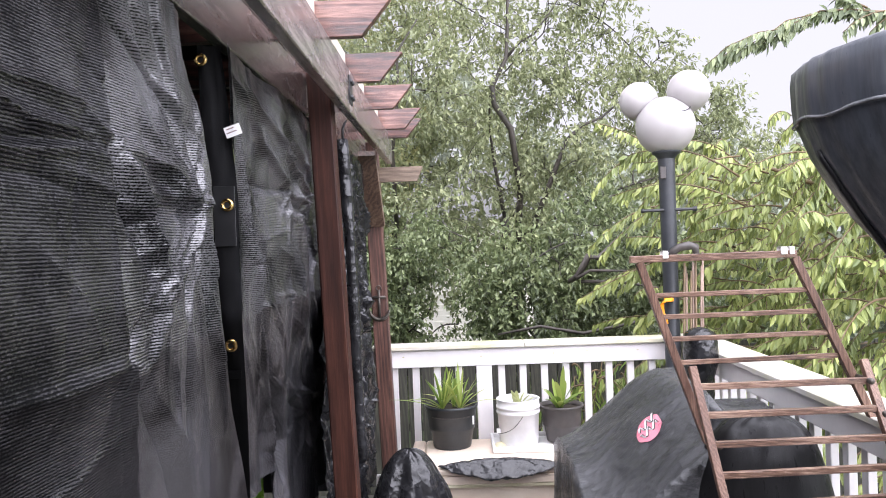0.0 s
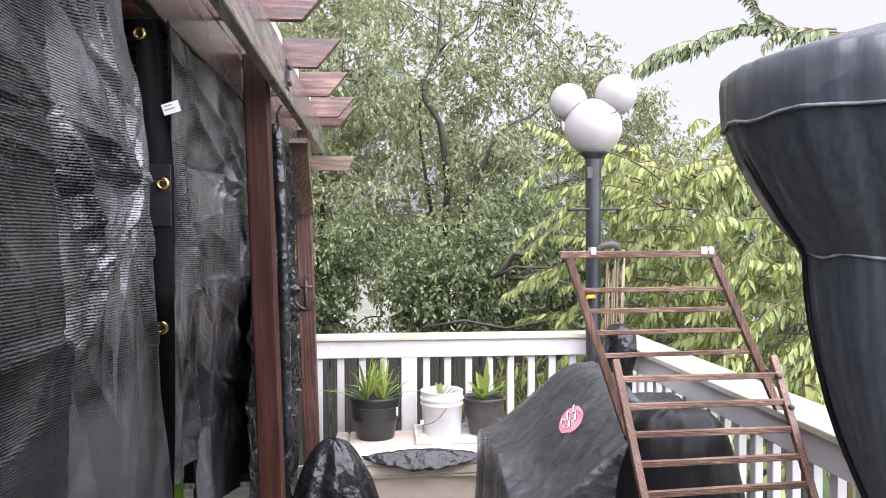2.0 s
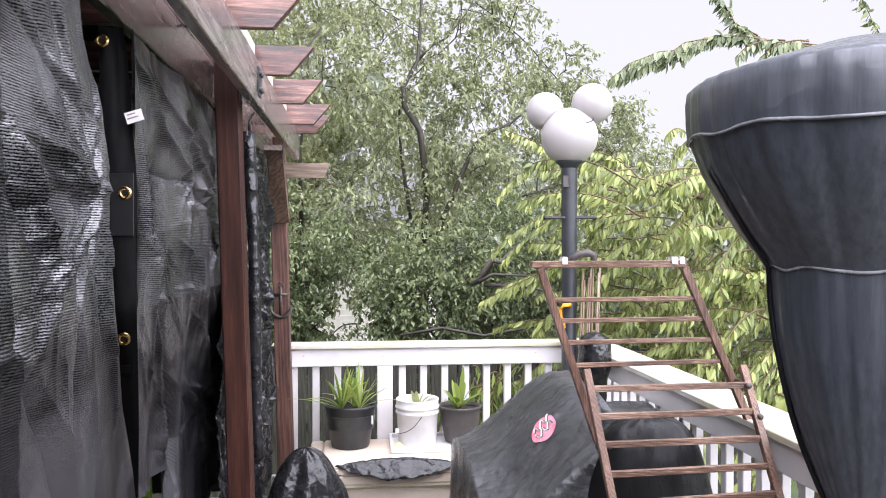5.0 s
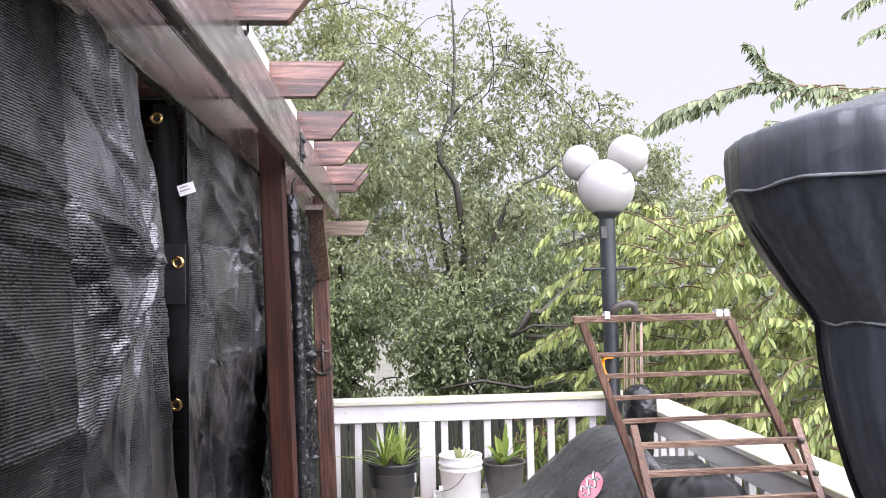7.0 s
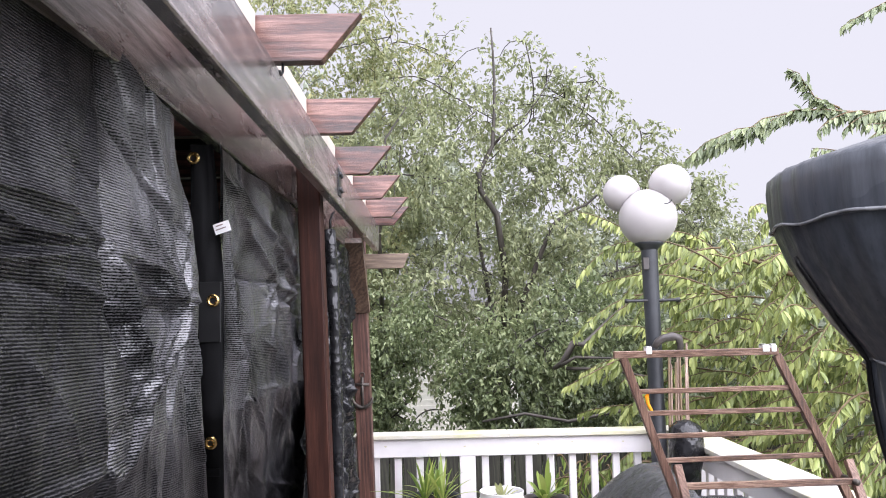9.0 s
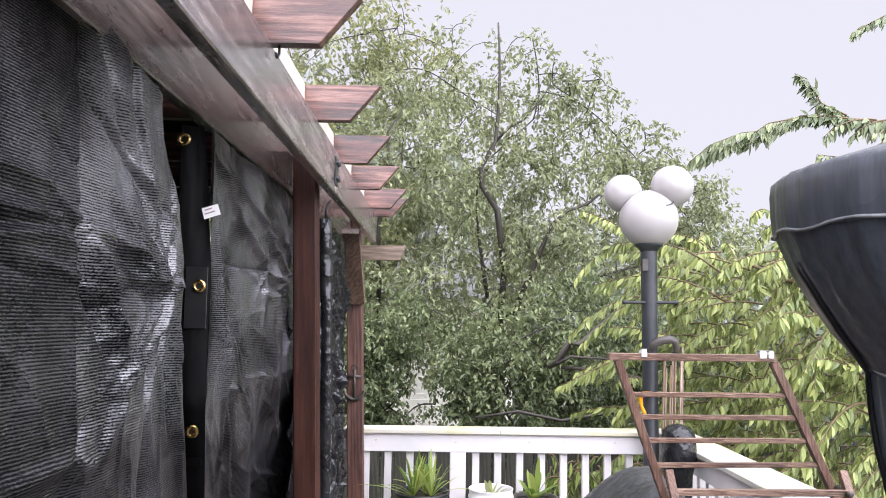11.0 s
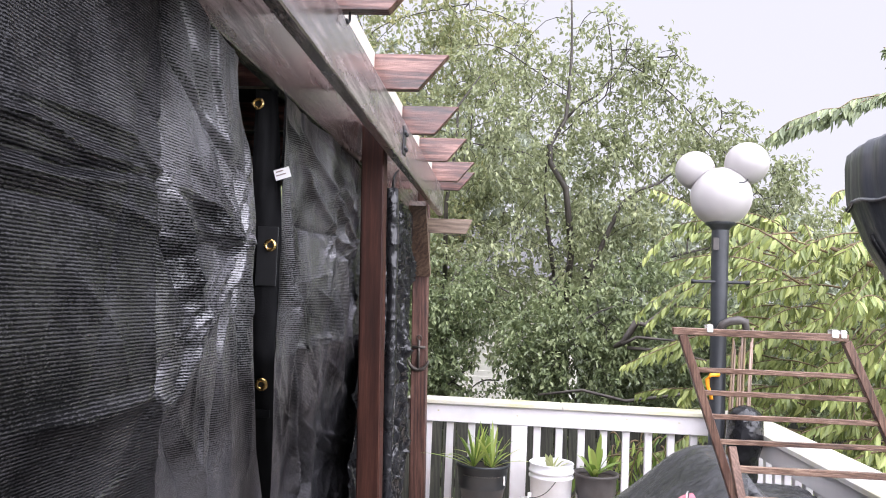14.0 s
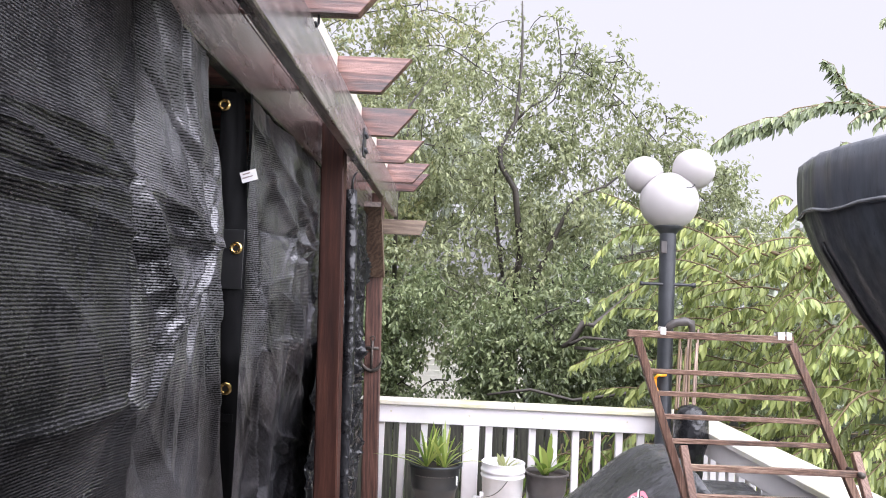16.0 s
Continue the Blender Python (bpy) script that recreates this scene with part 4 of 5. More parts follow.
# ---- deck box with pots ----
box_ = thing("deck_box", (0.3, 5.1, FL), "beige plastic deck box used as a bench", "deck box")
part("lid", box(-0.31, 1.0, 4.76, 5.47, 0.155, 0.205, 0.012), BOX, box_)
part("lid_end", box(-0.40, -0.314, 4.76, 5.47, 0.155, 0.205, 0.012), BOX, box_)
part("lid_lip", box(-0.39, 1.0, 4.765, 4.80, 0.10, 0.153, 0.004), BOX, box_)
part("front_panel", box(-0.37, 0.98, 4.80, 4.835, -0.115, 0.13, 0.004), BOX, box_)
part("front_ledge", box(-0.385, 0.99, 4.785, 4.83, -0.15, -0.118, 0.004), BOXEDGE, box_, "stained ledge strip")
part("lower_panel", box(-0.37, 0.98, 4.80, 4.835, FL, -0.153, 0.004), BOX, box_)
part("edge_strip", box(-0.385, 0.99, 4.772, 4.80, 0.078, 0.098, 0.002), BOXEDGE, box_, "greenish stained edge strip")
part("side_panel", box(-0.37, -0.34, 4.84, 5.45, FL, 0.15, 0.004), BOX, box_)
part("side_panel", box(0.95, 0.98, 4.84, 5.45, FL, 0.15, 0.004), BOX, box_)


def spiky(n, c, height, spread, width, seed, droop=0.6):
    """A rosette of strap leaves that arch out from one crown."""
    r = np.random.default_rng(seed)
    verts, faces = [], []
    for i in range(n):
        a, reach, h = r.uniform(0, 2 * math.pi), spread * r.uniform(0.35, 1.0), height * r.uniform(0.55, 1.05)
        lean = r.uniform(0.35, 1.1)
        side = np.array([-math.sin(a), math.cos(a), 0.0])
        k = len(verts)
        m = 7
        for j in range(m):
            t = j / (m - 1)
            out = reach * lean * t
            z = h * (1 - 0.45 * lean) * (t - droop * lean * t * t * 0.75)
            p = np.array([c[0] + math.cos(a) * out, c[1] + math.sin(a) * out, c[2] + z])
            w = width * (0.55 + 0.9 * t) * (1 - t ** 3) / 1.2 + 0.0008
            verts += [p - side * w / 2 + [0, 0, w * 0.2], p, p + side * w / 2 + [0, 0, w * 0.2]]
        for j in range(m - 1):
            b = k + 3 * j
            faces += [(b, b + 1, b + 4, b + 3), (b + 1, b + 2, b + 5, b + 4)]
    return verts, faces


def pot(name, x, y, z, rb, rt, h, mat, label, plants):
    p = thing(name, (x, y, z), label, "plant pot", "pots on the deck box")
    part("pot_body", lathe([(rb * 0.96, z), (rb, z + 0.005), (rb + (rt - rb) * 0.42, z + h * 0.42), (rb + (rt - rb) * 0.42 + 0.006, z + h * 0.44), (rb + (rt - rb) * 0.47 + 0.006, z + h * 0.47),
                            (rt - 0.008, z + h * 0.93), (rt + 0.004, z + h * 0.935), (rt + 0.006, z + h), (rt - 0.006, z + h), (rt - 0.014, z + h * 0.9)], 44, (x, y), cap_bottom=True), mat, p, smooth=True)
    part("soil", lathe([(rt - 0.012, z + h * 0.88), (0.01, z + h * 0.9)], 24, (x, y), cap_top=True), SOIL, p, smooth=True)
    for n, dx, dy, hh, sp, wd, sd in plants:
        v, f = spiky(n, (x + dx, y + dy, z + h * 0.86), hh, sp, wd, sd)
        fast("foliage", v, f, LEAF_P, p, "yellow-green strap leaves", True)
    return p


p1 = pot("plant_pot", -0.125, 5.3, 0.206, 0.13, 0.180, 0.292, POT_B, "black ribbed plastic pot with a spiky yellow-green plant",
         [(22, -0.06, 0, 0.50, 0.36, 0.026, 1), (18, 0.06, 0.0, 0.50, 0.34, 0.026, 2), (5, 0.02, 0.03, 0.58, 0.14, 0.034, 7)])
for i in range(26):
    a = -2.4 + 1.65 * i / 25
    part("rim_dot", box(-0.125 + 0.171 * math.cos(a) - 0.0016, -0.125 + 0.171 * math.cos(a) + 0.0016, 5.3 + 0.171 * math.sin(a) - 0.003, 5.3 + 0.171 * math.sin(a) + 0.003, 0.428, 0.433, 0), STEEL, p1)
part("price_label", box(0.017, 0.028, 5.188, 5.20, 0.375, 0.432, 0.001), PAPER, p1, "small white label")
pot("plant_pot", 0.635, 5.3, 0.222, 0.105, 0.148, 0.25, POT_G, "brown plastic pot with a broad-leaved plant",
    [(5, 0.0, 0, 0.50, 0.18, 0.055, 11), (9, -0.02, 0, 0.36, 0.24, 0.05, 12)])

tray = thing("plant_tray", (0.5, 5.25, 0.206), "white shallow plastic tray with wet dirt", "tray")
part("tray_base", box(0.165, 0.86, 5.08, 5.45, 0.2065, 0.216, 0.002), BUCKET, tray)
for a in ((0.155, 0.865, 5.06, 5.08), (0.155, 0.865, 5.452, 5.47), (0.145, 0.164, 5.06, 5.47), (0.861, 0.88, 5.06, 5.47)):
    part("tray_rim", box(*a, 0.207, 0.245, 0.004), BUCKET, tray)
part("dirt", crumple(lathe([(0.05, 0.2165), (0.03, 0.24), (0.005, 0.245)], 18, (0.2, 5.2), cap_top=True), 0.01, 30, 4), BOXEDGE, tray, "yellowish wet dirt", True)

BX, BY, BZ = 0.335, 5.27, 0.2165
bucket = thing("bucket", (BX, BY, BZ), "white plastic bucket with wire handle and small seedlings", "bucket")
part("bucket_body", lathe([(0.128, BZ), (0.131, BZ + 0.004), (0.142, BZ + 0.215), (0.150, BZ + 0.218), (0.151, BZ + 0.23), (0.143, BZ + 0.233), (0.144, BZ + 0.25),
                           (0.151, BZ + 0.253), (0.152, BZ + 0.266), (0.145, BZ + 0.269), (0.147, BZ + 0.305), (0.15, BZ + 0.311), (0.146, BZ + 0.315), (0.141, BZ + 0.305), (0.137, BZ + 0.22)], 48, (BX, BY), cap_bottom=True), BUCKET, bucket, smooth=True)
part("soil", lathe([(0.139, BZ + 0.26), (0.01, BZ + 0.27)], 24, (BX, BY), cap_top=True), SOIL, bucket, smooth=True)
v, f = tubes([([(BX - 0.146 + 0.2 * t, BY - 0.05 - 0.115 * math.sin(math.pi * (t * 0.6 + 0.2)) , BZ + 0.10 + 0.16 * t - 0.035 * math.sin(math.pi * t)) for t in np.linspace(0, 1, 16)], [0.0025] * 16)], 6)
fast("wire_handle", v, f, BLACKM, bucket, "bent dark wire handle", True)
part("handle_lug", box(BX - 0.155, BX - 0.13, BY - 0.075, BY - 0.05, BZ + 0.085, BZ + 0.12, 0.003), BUCKET, bucket)
v, f = spiky(8, (BX, BY, BZ + 0.24), 0.24, 0.20, 0.045, 31, 0.3)
fast("foliage", v, f, LEAF_S, bucket, "pale yellow-green seedling leaves", True)


def bag_flat():
    """An empty black bag lying over the front of the deck box lid."""
    b = thing("plastic_bag", (0.24, 4.78, 0.2), "empty crumpled black plastic bag on the deck box", "plastic bag")
    nx, ny = 60, 24
    verts = []
    for j in range(ny):
        for i in range(nx):
            s, t = i / (nx - 1), j / (ny - 1)
            half = 0.5 * math.sin(math.pi * min(1, max(0, s))) ** 0.8
            x = -0.215 + 0.78 * s
            across = (t - 0.5) * 2 * half
            y = 4.80 - 0.03 + across * 0.20
            z = 0.235 + 0.035 * (1 - (2 * t - 1) ** 2) * math.sin(math.pi * s) - (max(0, 4.76 - y) * 0.7) + 0.02 * (0.4 - abs(noise.noise((x * 9 + y * 6, y * 26, 1)))) + 0.012 * (0.4 - abs(noise.noise((x * 22, y * 50, 3)))) - 0.022
            verts.append((x, y, z))
    faces = [(j * nx + i, j * nx + i + 1, (j + 1) * nx + i + 1, (j + 1) * nx + i) for j in range(ny - 1) for i in range(nx - 1)]
    ob = fast("bag_film", verts, faces, PLASTIC, b, smooth=True)
    sol = ob.modifiers.new("thick", "SOLIDIFY")
    sol.thickness = 0.006


bag_flat()


def draped(name, label, category, c, rx, ry, ztop, zbot, mat, seed, folds=9, ex=1.5, amp=0.08):
    """A cover dropped over something: a rounded top and folds that deepen towards the hem."""
    t = thing(name, (c[0], c[1], FL), label, category)
    segs, rows = 96, 40
    verts, faces = [], []
    for j in range(rows):
        s = j / (rows - 1)
        z = ztop - (ztop - zbot) * s ** 1.6
        k = (1 - (1 - min(1, s * 1.02)) ** ex) ** (1 / ex)
        for i in range(segs):
            a = 2 * math.pi * i / segs
            w = 1 + 0.4 * amp * s * math.sin(folds * a + 2.2 * math.sin(a * 2 + seed)) + 1.3 * amp * s * (0.5 - 2 * abs(noise.noise((math.cos(a) * folds * 0.28 + z, math.sin(a) * folds * 0.28, seed + z * 1.5)))) + 0.5 * amp * noise.noise((math.cos(a) * 2.5, math.sin(a) * 2.5, z * 5 + seed))
            verts.append((c[0] + rx * k * w * math.cos(a), c[1] + ry * k * w * math.sin(a), z + 0.012 * noise.noise((a * 3, z * 9, seed))))
    for j in range(rows - 1):
        for i in range(segs):
            n = (i + 1) % segs
            faces.append((j * segs + i, (j + 1) * segs + i, (j + 1) * segs + n, j * segs + n))
    faces.append(tuple(range(segs)))
    fast("cover", verts, faces, mat, t, smooth=True)
    return t


draped("bagged_planter", "black plastic bag pulled over a planter on the deck", "covered planter", (-0.345, 4.15), 0.28, 0.25, 0.50, FL, PLASTIC, 3, 7, 1.35, 0.16)


# ---- covered grill ----
def grill_form():
    """A loose cover: a low shelf on one side, sloping up to the hood; draped in a grid and let down at the rim."""
    t = thing("covered_grill", (0.8, 3.6, FL), "barbecue grill under a wet grey-black fabric cover", "grill")
    x0, x1, y0, y1 = 0.452, 1.47, 3.02, 4.28
    n = 90
    verts = []

    def top(x, y):
        u = (x - x0) / (x1 - x0)
        k = min(1.0, max(0.0, (x - 0.46) / 0.50))
        hood = 0.572 + 0.345 * (1.9 * k * k + 0.25 * k - 1.15 * k ** 3)
        fall = max(0.0, (x - 1.06) / 0.16)
        z = hood - 0.17 * min(1, fall) ** 0.8
        front = max(0.0, (3.62 - y) / 0.6)
        z -= 0.16 * front ** 1.3 * (1.0 - 0.25 * u)
        back = max(0.0, (y - 3.98) / 0.3)
        z -= 0.10 * min(1.5, back) ** 1.5
        z += 0.014 * noise.noise((x * 5, y * 5, 1)) + 0.010 * noise.noise((x * 4 + y * 9, y * 16 - x * 7, 2)) + 0.007 * abs(noise.noise((x * 9 + y * 14, y * 26 - x * 12, 7)))
        return z
    xs = np.linspace(x0, x1, n)
    for v_ in np.linspace(0, 1, n):
        for x in xs:
            ya = y0 + 0.42 * min(1, max(0, (x - 0.93) / 0.12))
            y = ya + v_ * (y1 - ya)
            verts.append((x, y, top(x, y)))
    faces = [(j * n + i, j * n + i + 1, (j + 1) * n + i + 1, (j + 1) * n + i) for j in range(n - 1) for i in range(n - 1)]
    ring = [i for i in range(n)] + [j * n + n - 1 for j in range(1, n)] + [(n - 1) * n + i for i in range(n - 2, -1, -1)] + [j * n for j in range(n - 2, 0, -1)]
    prev = ring
    m = 16
    for r in range(1, m + 1):
        cur = []
        s = r / m
        for q, idx in enumerate(ring):
            x, y, z = verts[idx]
            out = 0.025 * math.sin(s * 1.5) + 0.028 * s * math.sin(q * 0.19 + 2 * math.sin(q * 0.043)) + 0.012 * noise.noise((x * 8, y * 8, s * 3))
            dx, dy = (x - (x0 + x1) / 2) / (x1 - x0), (y - (y0 + y1) / 2) / (y1 - y0)
            if abs(dx) > abs(dy):
                nx_, ny_ = (1 if dx > 0 else -1), 0
            else:
                nx_, ny_ = 0, (1 if dy > 0 else -1)
            cur.append(len(verts))
            verts.append((x + out * nx_, y + out * ny_, z + (FL + 0.08 - z) * s))
        for q in range(len(ring)):
            k = (q + 1) % len(ring)
            faces.append((prev[q], cur[q], cur[k], prev[k]))
        prev = cur
    ob = fast("cover", verts, faces, GRILL_C, t, smooth=True)
    return t, top


grill, grill_top = grill_form()


def on_grill(x, y, lift):
    return (x, y, grill_top(x, y) + lift)


def patch(name, outline, lift, mat, parent, label=""):
    """A thin flat piece laid on the slope of the cover."""
    bm = bmesh.new()
    cx, cy = sum(p[0] for p in outline) / len(outline), sum(p[1] for p in outline) / len(outline)
    mid = bm.verts.new(on_grill(cx, cy, lift))
    inner = [bm.verts.new(on_grill((x + cx) / 2, (y + cy) / 2, lift)) for x, y in outline]
    vs = [bm.verts.new(on_grill(x, y, lift)) for x, y in outline]
    for i in range(len(vs)):
        j = (i + 1) % len(vs)
        bm.faces.new((mid, inner[i], inner[j]))
        bm.faces.new((inner[i], vs[i], vs[j], inner[j]))
    return part(name, bm, mat, parent, label)


SX, SY = 0.775, 3.40
sticker = patch("sticker", [(SX + 0.053 * math.cos(a), SY + 0.078 * math.sin(a)) for a in np.linspace(0, 2 * math.pi, 40, endpoint=False)], 0.006, PINK, grill, "round pink sticker with a white and black scrawl")
for k in range(2):
    pts = [on_grill(SX - 0.04 + 0.075 * t, SY + 0.02 - 0.045 * k + 0.022 * math.sin(t * 15 + k) + 0.03 * t, 0.008) for t in np.linspace(0, 1, 24)]
    v, f = tubes([(pts, [0.0042] * 24)], 6)
    fast("scrawl", v, f, STWHITE, sticker, smooth=True)
    v, f = tubes([([(p[0] + 0.004, p[1] - 0.008, p[2] + 0.004) for p in pts], [0.0022] * 24)], 6)
    fast("scrawl_edge", v, f, STBLACK, sticker, smooth=True)

kettle = draped("covered_kettle", "round kettle barbecue under a wet black cover", "barbecue", (1.13, 3.05), 0.325, 0.20, 0.888, FL + 0.05, KETTLE_C, 9, 9, 1.9, 0.035)

v, f = tubes([([(1.13 + 0.322 * math.cos(a), 3.05 + 0.198 * math.sin(a), 0.42 + 0.05 * math.sin(a * 3 + 1)) for a in np.linspace(0, 2 * math.pi, 61)], [0.007] * 61)], 6)
fast("draw_cord", v, f, PLASTIC, kettle, "shiny drawcord round the cover", True)


# ---- wooden rack ----
rack = thing("wooden_rack", (1.2, 2.7, FL), "weathered brown slatted wooden folding rack standing open", "rack")
UL, UR = ((0.659, 2.985, 1.512), (0.896, 2.975, 0.80)), ((1.258, 2.985, 1.512), (1.540, 2.975, 0.86))


def along(line, z):
    a, b = Vector(line[0]), Vector(line[1])
    return a + (b - a) * ((z - a.z) / (b.z - a.z))


part("top_rail", bar((0.623, 2.985, 1.518), (1.263, 2.985, 1.519), 0.03, 0.027), RACK_W, rack)
part("upper_stile", bar((UL[0][0], 2.985, 1.505), UL[1], 0.03, 0.030, (1, 0, 0.3)), RACK_S, rack)
part("upper_stile", bar((UR[0][0], 2.985, 1.505), UR[1], 0.03, 0.030, (1, 0, 0.3)), RACK_S, rack)
for zl, zr in ((1.375, 1.378), (1.291, 1.295), (1.204, 1.210), (1.112, 1.121)):
    part("slat", bar(along(UL, zl), along(UR, zr), 0.014, 0.019), RACK_W, rack)
LL, LR = ((0.829, 2.915, 1.105), (0.898, 2.16, FL)), ((1.473, 2.915, 1.110), (1.505, 2.16, FL))
part("lower_stile", bar(LL[0], LL[1], 0.026, 0.029, (1, 0, 0)), RACK_S, rack)
part("lower_stile", bar(LR[0], LR[1], 0.026, 0.029, (1, 0, 0)), RACK_S, rack)
for zl, zr in ((1.036, 1.040), (0.941, 0.947), (0.847, 0.854), (0.752, 0.764), (0.658, 0.676), (0.56, 0.58), (0.46, 0.47), (0.3, 0.31), (0.1, 0.11)):
    a, b = along(LL, zl), along(LR, zr)
    part("slat", bar(a, b, 0.018, 0.024), RACK_W, rack)
for x, y, z in ((0.872, 2.79, 0.84), (1.485, 2.82, 0.93), (1.468, 2.88, 1.04)):
    v, f = tubes([([(x, y - 0.03, z), (x, y + 0.07, z)], [0.012, 0.012])], 10)
    fast("hinge_bolt", v, f, IRON, rack, "dull metal hinge bolt", True)
for x, w in ((0.757, 0.022), (1.212, 0.026), (1.243, 0.02)):
    c = thing("clothes_peg", (x, 2.985, 1.535), "white plastic peg clipped to the wooden rack", "peg", "pegs on the rack")
    part("peg_jaw", box(x - w / 2, x + w / 2, 2.964, 2.969, 1.518, 1.545, 0.002), PAPER, c)
    part("peg_jaw", box(x - w / 2, x + w / 2, 3.001, 3.006, 1.520, 1.548, 0.002), PAPER, c)
    part("peg_spring", box(x - w / 2, x + w / 2, 2.969, 3.001, 1.5445, 1.5480, 0.001), STEEL, c)

# ---- covered patio heater ----
HX, HY = 1.24, 1.82
heater = thing("patio_heater", (HX, HY, FL), "tall patio heater under a black fabric cover with piped seams", "patio heater")
fold = lambda a, z: 1 + 0.011 * math.sin(13 * a + 2.5 * math.sin(3 * a)) * (0.4 if z > 1.9 else 1.0) + 0.02 * noise.noise((math.cos(a) * 6, math.sin(a) * 6, z * 0.7)) + 0.006 * math.sin(37 * a + z * 3) + 0.012 * noise.noise((math.cos(a) * 3, math.sin(a) * 3, z * 3))
prof = [(0.21, FL + 0.02), (0.215, 0.1), (0.19, 0.35), (0.11, 0.6), (0.07, 0.75), (0.075, 0.89), (0.112, 0.98), (0.148, 1.075), (0.176, 1.16), (0.204, 1.26), (0.222, 1.35), (0.231, 1.44), (0.237, 1.525), (0.238, 1.54)]
part("skirt", lathe(prof, 160, (HX, HY), fold), HEATER_C, heater, smooth=True)
part("hood_taper", lathe([(0.238, 1.537), (0.262, 1.575), (0.306, 1.63), (0.350, 1.70), (0.395, 1.785), (0.428, 1.877)], 160, (HX, HY), fold), HEATER_C, heater, smooth=True)
part("hood_rim", lathe([(0.431, 1.873), (0.437, 1.92), (0.438, 1.975), (0.434, 2.005), (0.420, 2.018), (0.38, 2.031), (0.25, 2.072), (0.12, 2.11), (0.02, 2.13)], 160, (HX, HY), fold, cap_top=True), HEATER_C, heater, smooth=True)
for zz, rr in ((1.875, 0.432), (1.54, 0.240)):
    pts = [(HX + rr * fold(a, zz - 0.002) * math.cos(a), HY + rr * fold(a, zz - 0.002) * math.sin(a), zz + 0.006 * math.sin(9 * a + math.sin(4 * a))) for a in np.linspace(0, 2 * math.pi, 161)]
    v, f = tubes([(pts, [0.0045] * 161)], 6)
    fast("piped_seam", v, f, SEAM, heater, "shiny piped seam", True)
zip_pts = []
for z in np.linspace(1.80, 0.82, 50):
    r = np.interp(z, [p[1] for p in prof] + [1.575, 1.63, 1.70, 1.785], [p[0] for p in prof] + [0.262, 0.306, 0.350, 0.395])
    a = math.radians(160 + 14 * (z - 0.75) + 2.5 * math.sin(z * 16))
    zip_pts.append((HX + (r + 0.006) * math.cos(a), HY + (r + 0.006) * math.sin(a), z))
v, f = tubes([(zip_pts, [0.008] * 50)], 6)
fast("zip_flap", v, f, KETTLE_C, heater, "wavy zip flap", True)


# ---- trees ----
def arc(a, b, sag, rng, n=7, wild=0.06):
    a, b = np.asarray(a, float), np.asarray(b, float)
    t = np.linspace(0, 1, n)[:, None]
    ln = np.linalg.norm(b - a)
    mid = rng.normal(size=3) * wild * ln
    return a + (b - a) * t + np.sin(np.pi * t) * (mid + np.array([0, 0, sag * ln]))


